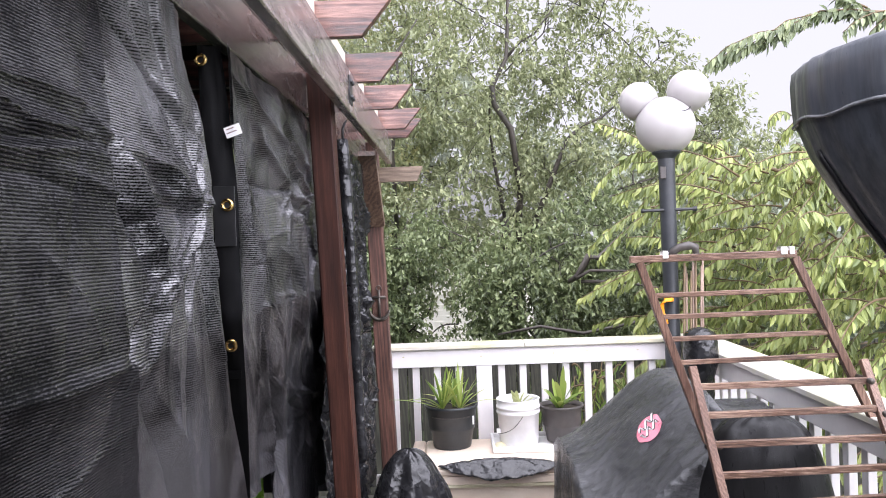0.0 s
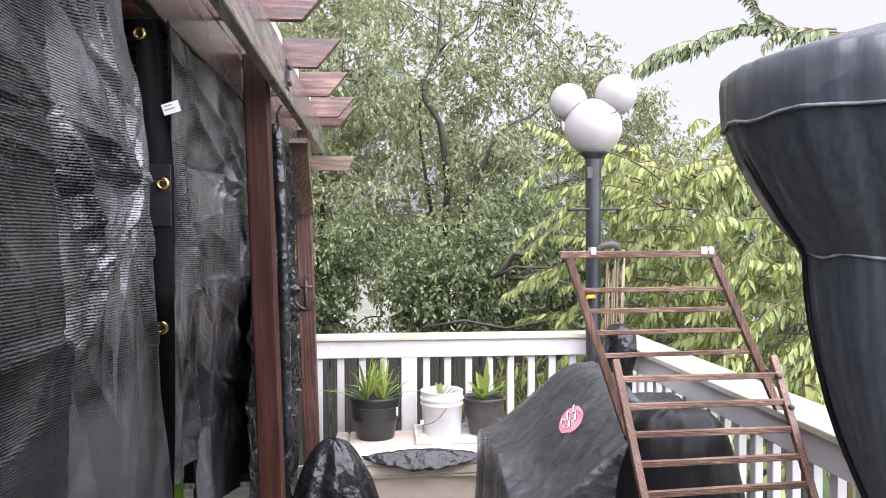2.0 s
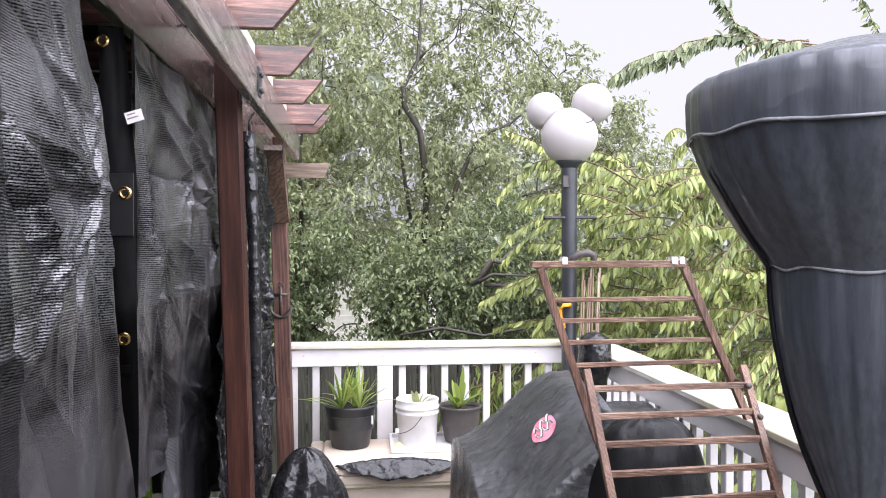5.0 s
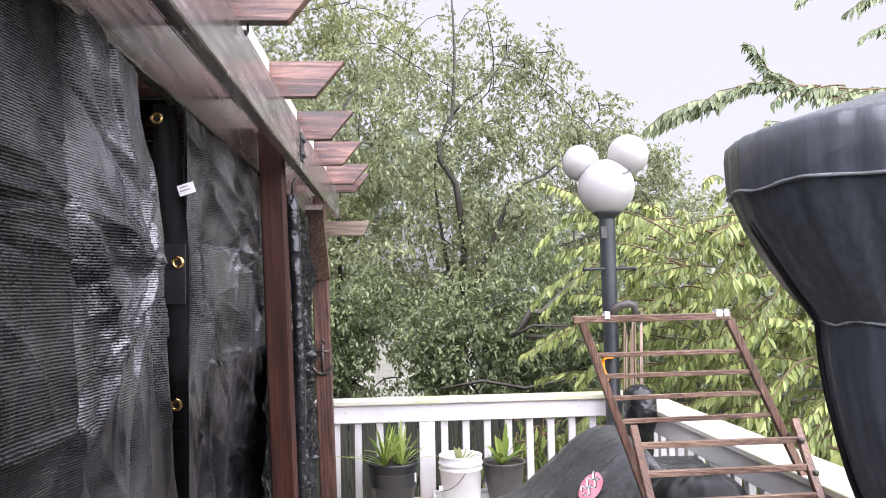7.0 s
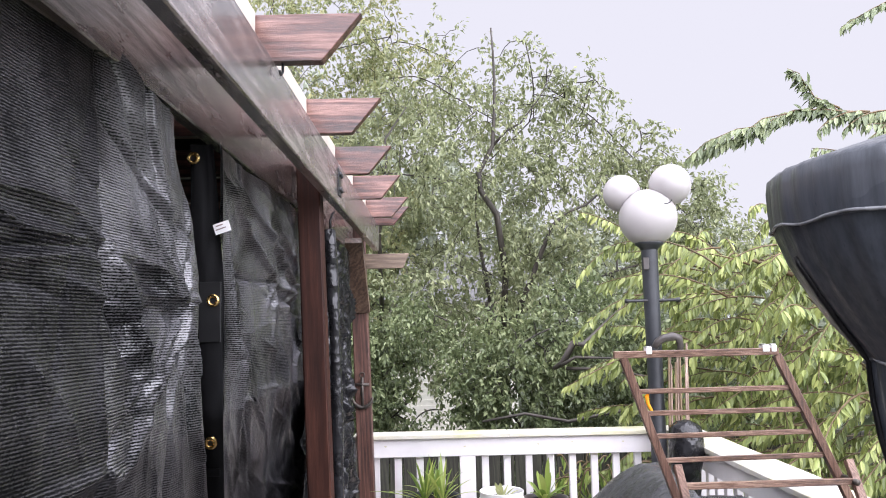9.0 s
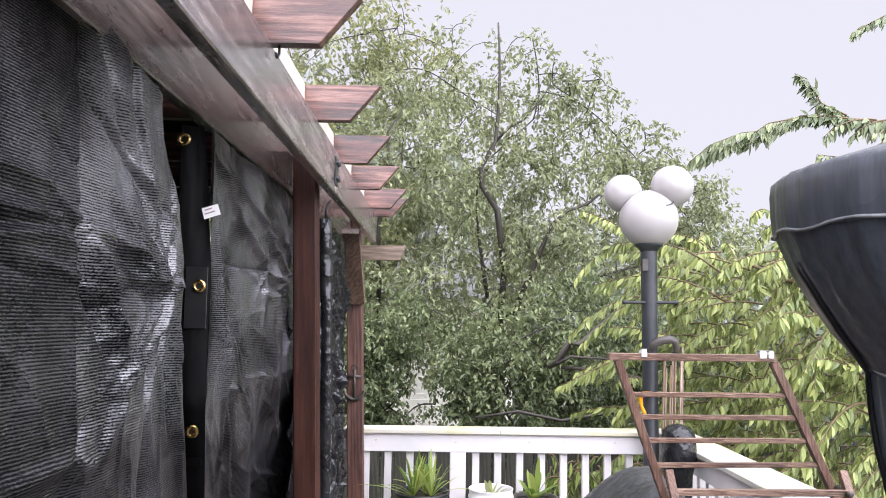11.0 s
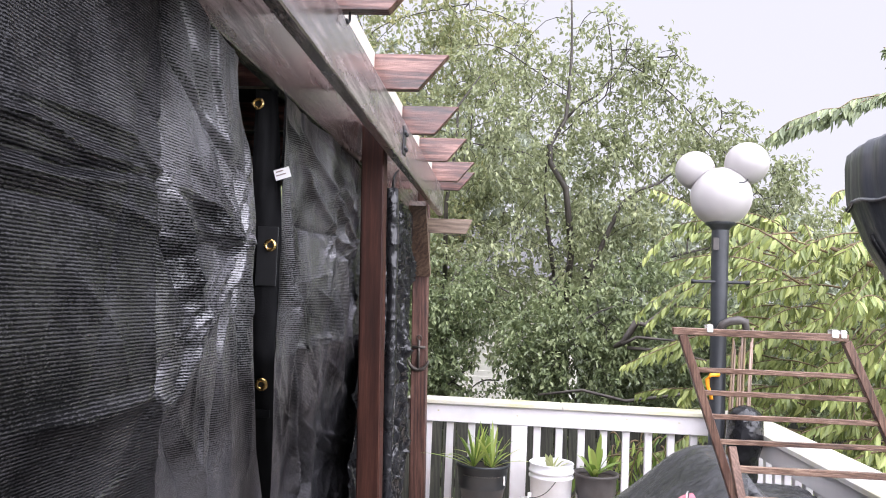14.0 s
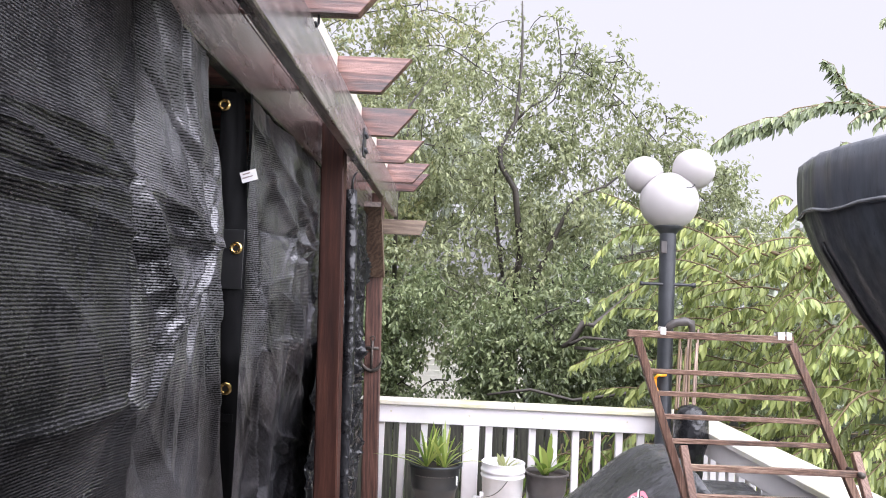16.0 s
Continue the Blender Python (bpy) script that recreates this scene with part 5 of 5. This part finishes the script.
def tree(name, label, seed, base, fork, crowns, leaf_mat, per, size, spread=0.2, trunk_r=0.14, droop=0.5, bark=None):
    """Trunk, limbs and twigs grown towards points strewn through the crown; leaves sit in sprays round the twig ends."""
    rng = np.random.default_rng(seed)
    t = thing(name, base, label, "tree")
    pts = []
    for c, r, n in crowns:
        u = rng.normal(size=(n, 3))
        u /= np.linalg.norm(u, axis=1, keepdims=True)
        u *= rng.uniform(0.25, 1, size=(n, 1)) ** 0.45
        pts.append(np.asarray(c) + u * np.asarray(r))
    pts = np.concatenate(pts)
    trunk = arc(base, fork, 0.0, rng, 9, 0.05)
    paths = [(trunk, np.linspace(trunk_r, trunk_r * 0.6, 9))]
    skel, rad = [trunk[3:]], [np.linspace(trunk_r * 0.8, trunk_r * 0.6, 6)]
    order = np.argsort(np.linalg.norm(pts - np.asarray(fork), axis=1) * rng.uniform(0.7, 1.3, len(pts)))
    S, R = np.concatenate(skel), np.concatenate(rad)
    lp, ld = [], []
    for c, r, n in crowns:
        end = np.asarray(c) + np.asarray(r) * rng.uniform(-0.5, 0.6, 3)
        for e in (end, np.asarray(c) + np.asarray(r) * np.array([rng.uniform(-0.8, 0.8), rng.uniform(-0.4, 0.4), 0.75]), np.asarray(c) + np.asarray(r) * np.array([rng.choice([-0.8, 0.8]), 0, 0.3])):
            k = np.argmin(np.linalg.norm(S - e, axis=1) + rng.uniform(0, 0.6, len(S)))
            limb = arc(S[k], e, 0.06, rng, 10, 0.08)
            rr = np.linspace(min(R[k] * 0.8, trunk_r * 0.24), 0.012, 10)
            paths.append((limb, rr))
            S, R = np.concatenate([S, limb[2:]]), np.concatenate([R, rr[2:]])
    for i in order:
        p = pts[i]
        k = np.argmin(np.linalg.norm(S - p, axis=1))
        if np.linalg.norm(S[k] - p) < 0.05:
            continue
        tw = arc(S[k], p, 0.05, rng, 5, 0.08)
        rr = np.linspace(min(R[k] * 0.75, 0.024), 0.006, 5)
        paths.append((tw, rr))
        S, R = np.concatenate([S, tw[1:]]), np.concatenate([R, rr[1:]])
        n = int(per * rng.uniform(0.6, 1.4))
        way = (p - S[k]) / (np.linalg.norm(p - S[k]) + 1e-6)
        # small sprays: short shoots with leaves along them
        for _ in range(max(1, n // 7)):
            sd = way * 0.4 + rng.normal(size=3) * 0.7 + np.array([0, 0, -0.25])
            sd /= np.linalg.norm(sd)
            o = p + rng.normal(size=3) * spread * 0.5
            tt = rng.uniform(0, 1, 7)[:, None]
            lp.append(o + sd * tt * spread * 1.6 + rng.normal(size=(7, 3)) * 0.015)
            ld.append(sd * 0.5 + rng.normal(size=(7, 3)) * 0.55 + np.array([0, 0, -droop]))
    lp, ld = np.concatenate(lp), np.concatenate(ld)
    v, f = tubes(paths, 5)
    fast("trunk", v, f, bark or BARK, t, "dark wet trunk and branches", True)
    L = rng.uniform(0.7, 1.25, len(lp)) * size
    v, f = leaves(lp, ld, L, L * rng.uniform(0.42, 0.6, len(lp)), 0.1)
    fast("crown", v, f, leaf_mat, t)
    return t


tree("tree", "tall deciduous tree with small wet green leaves and bare upper twigs", 11, (0.9, 12.6, GR - 0.1), (0.75, 12.3, 2.0),
     [((0.2, 12, 3.4), (2.3, 1.5, 2.2), 260), ((0.5, 12.2, 5.2), (1.7, 1.0, 1.35), 48), ((2.4, 12, 3.2), (1.4, 1.1, 1.6), 90), ((2.2, 12, 4.9), (0.9, 0.7, 0.75), 16),
      ((3.5, 12.1, 3.4), (1.0, 0.8, 1.1), 45), ((4.3, 12.2, 2.6), (0.9, 0.9, 0.9), 50), ((2.3, 12.0, 5.25), (0.7, 0.5, 0.55), 13), ((3.15, 12.1, 4.5), (0.5, 0.5, 0.45), 11), ((4.0, 12.1, 3.6), (0.5, 0.5, 0.45), 12)], LEAF_A, 60, 0.088, 0.17, 0.16)
tree("tree", "tall tree with thinning yellow-green autumn leaves", 23, (-2.6, 13.6, GR - 0.1), (-2.5, 13.4, 2.2),
     [((-2.6, 13, 3.4), (2.2, 1.4, 2.6), 260), ((-2.6, 13.2, 6.2), (2.2, 1.2, 1.9), 170), ((-0.6, 13.3, 6.0), (1.1, 0.8, 1.0), 45)], LEAF_B, 63, 0.090, 0.18, 0.15)
tree("understory_tree", "dense dark green understory tree beside the fence", 31, (-1.75, 10.6, GR), (-1.7, 10.5, 0.2), [((-1.75, 10.5, 0.9), (1.15, 0.8, 1.7), 170), ((-0.45, 10.6, 1.55), (0.6, 0.5, 0.5), 26), ((-0.80, 10.6, 0.3), (0.3, 0.4, 0.9), 34), ((-0.3, 10.7, 0.3), (0.3, 0.3, 0.6), 7)], LEAF_C, 98, 0.080, 0.17, 0.10)
tree("understory_tree", "leafy green understory tree with pale leaf undersides", 37, (1.25, 10.3, GR), (1.2, 10.2, 0.0), [((0.85, 10, 0.75), (0.85, 0.7, 1.15), 130), ((1.9, 10.3, 0.9), (0.9, 0.7, 1.5), 110)], LEAF_C, 91, 0.086, 0.17, 0.10)
tree("understory_tree", "dark leafy understory tree behind the lamp post", 41, (3.5, 9.8, GR), (3.4, 9.8, -0.2), [((3.3, 9.9, 0.5), (1.3, 0.8, 1.5), 150)], LEAF_C, 98, 0.080, 0.17, 0.10)
tree("understory_tree", "tall leafy tree filling in behind the pergola", 43, (-1.04, 14.6, GR), (-1.10, 14.5, 1.5), [((-0.3, 14.4, 2.6), (2.4, 1.0, 2.0), 240)], LEAF_A, 56, 0.12, 0.2, 0.24)

# bare curved limbs that show in front of the crowns
bough = thing("bare_limb", (0.8, 11.3, 3.2), "thin dark curved limb in front of the tree crowns", "branch")
v, f = tubes([(np.array([(0.80, 11.2, 6.1), (0.82, 11.2, 5.72), (0.83, 11.2, 5.3), (0.82, 11.2, 4.88), (0.775, 11.2, 4.28), (0.66, 11.2, 4.06), (0.56, 11.2, 3.88), (0.57, 11.2, 3.62), (0.81, 11.25, 3.26), (0.95, 11.6, 2.4), (0.9, 12.2, 1.2)]), np.linspace(0.012, 0.055, 11)),
              (np.array([(0.775, 11.2, 4.28), (0.98, 11.2, 4.5), (1.2, 11.2, 4.62), (1.5, 11.2, 5.0), (1.75, 11.2, 5.5)]), np.linspace(0.022, 0.006, 5)),
              (np.array([(2.6, 11.2, 3.75), (2.13, 11.2, 3.36), (1.845, 11.2, 3.26), (1.63, 11.2, 3.07), (1.46, 11.2, 2.70), (1.2, 11.6, 2.0), (0.95, 12.2, 1.0)]), np.linspace(0.012, 0.05, 7)),
              (np.array([(-0.5, 11.2, 4.9), (-0.82, 11.2, 4.42), (-0.81, 11.2, 3.85), (-0.95, 11.4, 3.0), (-1.0, 12.5, 1.6)]), np.linspace(0.010, 0.04, 5))], 7)
fast("wood", v, f, BARK, bough, smooth=True)

# heavy fallen limb in front of the woods
limb = thing("broken_limb", (1.5, 9.1, 0.6), "dark bent broken limb hanging in the tree", "branch")
v, f = tubes([([(1.28, 9.2, 1.10), (1.38, 9.15, 1.16), (1.51, 9.1, 1.40), (1.63, 9.1, 1.37), (2.09, 9.2, 1.76), (2.5, 9.4, 2.0)], [0.025, 0.04, 0.045, 0.036, 0.03, 0.014]),
              ([(1.36, 9.1, 1.14), (1.52, 9.1, 1.23), (1.95, 9.1, 1.21)], [0.022, 0.018, 0.012]),
              ([(1.42, 9.15, 1.10), (1.9, 9.05, 1.08), (2.4, 9.1, 0.98)], [0.022, 0.018, 0.010]),
              ([(0.4, 9.0, 0.52), (0.9, 9.0, 0.60), (1.4, 9.0, 0.50), (1.9, 9.05, 0.58), (2.4, 9.1, 0.66)], [0.012, 0.018, 0.02, 0.02, 0.022])], 8)
fast("wood", v, f, BARK, limb, smooth=True)


def woods():
    """Distant woodland that closes the view; its haze is put into the leaf colour."""
    rng = np.random.default_rng(77)
    n = 60000
    x = rng.uniform(-14, 16, n)
    topz = np.interp(x, [-14, -3, 2, 4.5, 8, 16], [9, 8.0, 5.2, 4.1, 3.9, 4.2]) + 0.9 * np.sin(x * 1.3) * 0.5 + 0.45 * np.sin(x * 3.7 + 1)
    z = GR + (topz - GR) * rng.uniform(0, 1, n) ** 0.8
    y = 19 + 4.5 * rng.uniform(0, 1, n) + 0.8 * np.sin(x * 2 + z)
    clump = np.array([noise.noise((a * 0.9, b * 0.9, c * 0.9)) for a, b, c in zip(x, y, z)])
    keep = clump > -0.25
    p = np.stack([x, y, z], 1)[keep]
    L = rng.uniform(0.7, 1.3, len(p)) * 0.24
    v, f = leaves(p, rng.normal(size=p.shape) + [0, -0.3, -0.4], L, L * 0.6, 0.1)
    tagged(fast("far_woods", v, f, LEAF_HAZE), "distant green woodland with haze put into its leaf colour", "woods", kind="stuff")


woods()


def sprays(name, label, seed, trunk_paths, branches, mat=LEAF_E, length=0.110, step=0.0140, width=0.32, boughs=()):
    """A cherry-like tree: arching shoots with long leaves hanging in two ranks."""
    rng = np.random.default_rng(seed)
    t = thing(name, tuple(trunk_paths[0][0][0]), label, "tree")
    paths = list(trunk_paths)
    lp, ld, lr, ll = [], [], [], []
    def strew(pts, length, step):
        pts = np.asarray(pts, float)
        seg = np.linalg.norm(np.diff(pts, axis=0), axis=1)
        tot = seg.sum()
        cum = np.concatenate([[0], np.cumsum(seg)])
        paths.append((pts, np.linspace(0.009, 0.0025, len(pts))))
        s = np.arange(tot * 0.12, tot, step)
        for k, q in enumerate(s):
            o = np.array([np.interp(q, cum, pts[:, i]) for i in range(3)])
            o2 = np.array([np.interp(min(tot, q + 0.03), cum, pts[:, i]) for i in range(3)])
            d = (o2 - o) / (np.linalg.norm(o2 - o) + 1e-9) if q < tot - 0.03 else np.array([0, 0, -1.0])
            side = np.cross(d, [0, 0, 1.0])
            side /= np.linalg.norm(side) + 1e-9
            sg = 1 if k % 2 else -1
            lp.append(o)
            ld.append(d * 0.55 + side * sg * rng.uniform(0.15, 0.5) + np.array([0, 0, -rng.uniform(0.55, 1.2)]) + rng.normal(size=3) * 0.3)
            lr.append(side * sg * 0.6 + np.array([0, -0.5, 0.6]) + rng.normal(size=3) * 0.4)
            ll.append(length * rng.uniform(0.65, 1.2) * (0.6 + 0.4 * min(1, (tot - q) / 0.2 + 0.4)))
    for pts in branches:
        strew(pts, length, step)
    count = len(lp)
    for pts in boughs:
        strew(pts, 0.95 * length, 0.8 * step)
    v, f = tubes(paths, 5)
    fast("branch_frame", v, f, TWIG, t, "thin green-brown branches", True)
    for part_name, a, b, leaf in (("crown", 0, count, mat), ("bough_leaves", count, len(lp), LEAF_BACKLIT)):
        if b > a:
            v, f = leaves(np.array(lp[a:b]), np.array(ld[a:b]), np.array(ll[a:b]), np.array(ll[a:b]) * width, 0.12, True, np.array(lr[a:b]))
            fast(part_name, v, f, leaf, t, smooth=False)
    return t


def shoot(a, way, ln, rng, rise=0.25, drop=0.6, n=8):
    a, way = np.asarray(a, float), np.asarray(way, float)
    t = np.linspace(0, 1, n)[:, None]
    side = rng.normal(size=3) * 0.08
    return a + way * ln * t + np.array([0, 0, 1.0]) * ln * (rise * t - drop * t * t) + side * ln * t * t


def cherry():
    rng = np.random.default_rng(5)
    trunk = [((np.array([(4.6, 7.4, GR), (4.5, 7.3, 0.2), (4.3, 7.1, 1.2)])), [0.11, 0.09, 0.07]),
             (arc((4.3, 7.1, 1.1), (2.6, 6.5, 2.15), 0.1, rng, 9), np.linspace(0.05, 0.015, 9)),
             (arc((4.3, 7.1, 1.2), (3.6, 5.9, 2.4), 0.1, rng, 9), np.linspace(0.05, 0.012, 9)),
             (arc((4.4, 7.2, 0.7), (2.7, 6.0, 1.2), 0.12, rng, 9), np.linspace(0.045, 0.012, 9)),
             (arc((4.3, 7.1, 1.2), (4.6, 6.0, 3.15), 0.05, rng, 9), np.linspace(0.05, 0.014, 9)),
             (arc((4.4, 7.2, 0.3), (3.4, 5.4, 0.7), 0.12, rng, 9), np.linspace(0.045, 0.012, 9))]
    br = []
    for i in range(560):
        o = np.array([rng.uniform(2.0, 5.0), rng.uniform(5.1, 8.0), rng.uniform(-0.2, 2.75)])
        ceiling_z = 2.1 + 0.25 * (o[0] - 1.8)
        if o[2] > ceiling_z + 0.2 * (o[1] - 6):
            o[2] -= 0.6
        w = np.array([-rng.uniform(0.2, 1.0), -rng.uniform(-0.2, 0.8), rng.uniform(-0.1, 0.25)])
        w /= np.linalg.norm(w)
        ln = rng.uniform(0.45, 0.95)
        if (o + w * ln)[0] < 1.95 and (o + w * ln)[1] < 5.75:
            continue
        br.append(shoot(o, w, ln, rng, rng.uniform(0.05, 0.35), rng.uniform(0.35, 0.7)))
    # the long arching boughs
    hang = []
    long_bough = np.array([(4.6, 6.0, 3.05), (4.1, 5.93, 3.13), (3.66, 5.9, 3.19), (3.22, 5.9, 3.25), (3.02, 5.9, 3.27), (2.78, 5.9, 3.26), (2.50, 5.9, 3.19), (2.31, 5.9, 3.11), (2.08, 5.9, 3.01), (1.91, 5.9, 2.88)])
    for k in range(3):
        hang.append(long_bough + rng.normal(size=(10, 3)) * 0.018 + np.array([0.05 * k, 0.03 * k, 0.004 * k]))
    for k in range(2):
        hang.append(np.array([(3.12, 5.9, 3.27), (3.06, 5.9, 3.33), (2.97, 5.9, 3.38), (2.90, 5.9, 3.48), (2.83, 5.9, 3.57), (2.76, 5.9, 3.62)]) + rng.normal(size=(6, 3)) * 0.012)
        hang.append(shoot((3.35 + 0.2 * k, 5.85, 3.24), (-1, -0.1, 0.0), 0.5, rng, 0.1, 0.5))
        hang.append(shoot((3.85 + 0.2 * k, 5.85, 3.2), (-1, -0.2, 0.0), 0.6, rng, 0.15, 0.45))
    hang.append(arc((4.5, 6.1, 3.1), (4.0, 5.9, 3.7), 0.1, rng, 10, 0.05))
    hang.append(arc((4.6, 6.0, 3.1), (4.4, 5.6, 3.9), 0.1, rng, 10, 0.05))
    hang.append(arc((4.3, 6.1, 3.1), (3.5, 5.9, 3.0), 0.12, rng, 10, 0.05))
    br.append(arc((2.7, 6.4, 1.15), (1.75, 6.4, 1.45), 0.05, rng, 10, 0.03))
    br.append(arc((1.75, 6.4, 1.45), (0.93, 6.35, 1.10), 0.06, rng, 10, 0.02))
    br.append(arc((2.6, 6.5, 2.1), (1.45, 6.4, 2.22), 0.10, rng, 10, 0.03))
    br.append(arc((2.4, 6.5, 2.15), (1.75, 6.3, 2.38), 0.10, rng, 10, 0.03))
    br.append(arc((2.5, 6.4, 1.8), (1.6, 6.3, 1.72), 0.10, rng, 10, 0.03))
    br.append(arc((2.4, 6.4, 1.6), (1.55, 6.25, 1.42), 0.10, rng, 10, 0.03))
    hang.append(arc((4.4, 5.85, 4.3), (3.18, 5.85, 3.93), 0.10, rng, 10, 0.02))
    hang.append(arc((4.4, 5.8, 4.0), (3.56, 5.82, 3.82), 0.10, rng, 8, 0.03))
    hang.append(arc((4.4, 5.75, 3.85), (3.65, 5.8, 3.6), 0.10, rng, 8, 0.03))
    hang.append(arc((4.2, 5.8, 2.95), (3.25, 5.8, 3.12), 0.06, rng, 10, 0.03))
    hang.append(arc((3.5, 5.8, 2.75), (2.86, 5.82, 2.95), 0.05, rng, 6, 0.02))
    for e in ((4.4, 5.85, 4.3), (4.4, 5.8, 4.0), (4.4, 5.75, 3.85)):
        trunk.append((arc((4.6, 6.0, 3.1), e, 0.05, rng, 6), np.linspace(0.014, 0.008, 6)))
    sprays("cherry_tree", "cherry tree with long drooping bright green leaves", 6, trunk, br, boughs=hang)
    # low shoots behind the far railing
    sh = [shoot((rng.uniform(0.85, 1.65), rng.uniform(5.9, 6.5), rng.uniform(0.15, 0.62)), (rng.uniform(-1, 0.4), -0.2, 0.1), rng.uniform(0.3, 0.55), rng, 0.2, 0.7) for _ in range(42)]
    sprays("cherry_shrub", "low shrub with narrow yellow-green leaves behind the railing", 8, [(np.array([(1.5, 6.3, GR), (1.45, 6.3, -0.3), (1.4, 6.3, 0.3)]), [0.03, 0.025, 0.015])], sh, LEAF_P, 0.13, 0.03, 0.2)
    sprays("vine_sprout", "single broad-leaved sprout poking over the side railing", 9, [(np.array([(2.0, 3.0, GR), (1.92, 3.1, 0.2), (1.86, 3.34, 0.90)]), [0.012, 0.01, 0.006])],
           [shoot((1.86, 3.34, 0.90), (-0.25, -1.0, 0.1), 0.26, rng, 0.2, 0.3)], LEAF_E, 0.19, 0.05, 0.5)


cherry()


# ---- fence and house beyond ----
fence = thing("garden_fence", (0, 8.2, GR), "mossy weathered board fence behind the deck", "fence", kind="structure")
board = mesh_of(box(-0.068, 0.068, -0.01, 0.01, 0, 1.85, 0.003), FENCE, "fence_board")
for i in range(62):
    shared("fence_board", board, fence, (-4.2 + 0.146 * i, 8.2 + 0.008 * (i % 2), GR - 0.01 + 0.03 * math.sin(i * 1.7)))
for z in (GR + 0.3, GR + 1.0, GR + 1.6):
    part("fence_rail", box(-4.3, 4.9, 8.225, 8.265, z, z + 0.09, 0.003), FENCE, fence)

house = thing("neighbour_house", (-0.5, 17.5, GR), "white-sided neighbour house glimpsed through the trees", "house")
part("wall", box(-4.2, 1.6, 17.05, 20.5, GR - 0.1, 2.2, 0.01), SIDING, house)
lap = mesh_of(bar((-4.2, 0, 0), (1.6, 0, 0), 0.03, 0.13), SIDING, "siding_board")
for i in range(28):
    ob = shared("siding_board", lap, house, (0, 17.04, GR + 0.1 + 0.125 * i))
    ob.rotation_euler = (radians(7), 0, 0)
bm = bmesh.new()
vs = [bm.verts.new(p) for p in ((-4.6, 16.7, 2.1), (2.0, 16.7, 2.1), (2.0, 20.9, 2.1), (-4.6, 20.9, 2.1), (-4.6, 18.8, 3.4), (2.0, 18.8, 3.4))]
for f_ in ((0, 1, 5, 4), (2, 3, 4, 5), (0, 4, 3), (1, 2, 5), (0, 3, 2, 1)):
    bm.faces.new([vs[i] for i in f_])
part("roof", bm, ROOF, house, "grey shingle roof")
win = part("window", box(-2.9, -1.9, 16.99, 17.03, -0.2, 1.1, 0.004), WHITE, house)
part("pane", box(-2.82, -1.98, 16.98, 16.992, -0.12, 1.02, 0), GLASS, win)
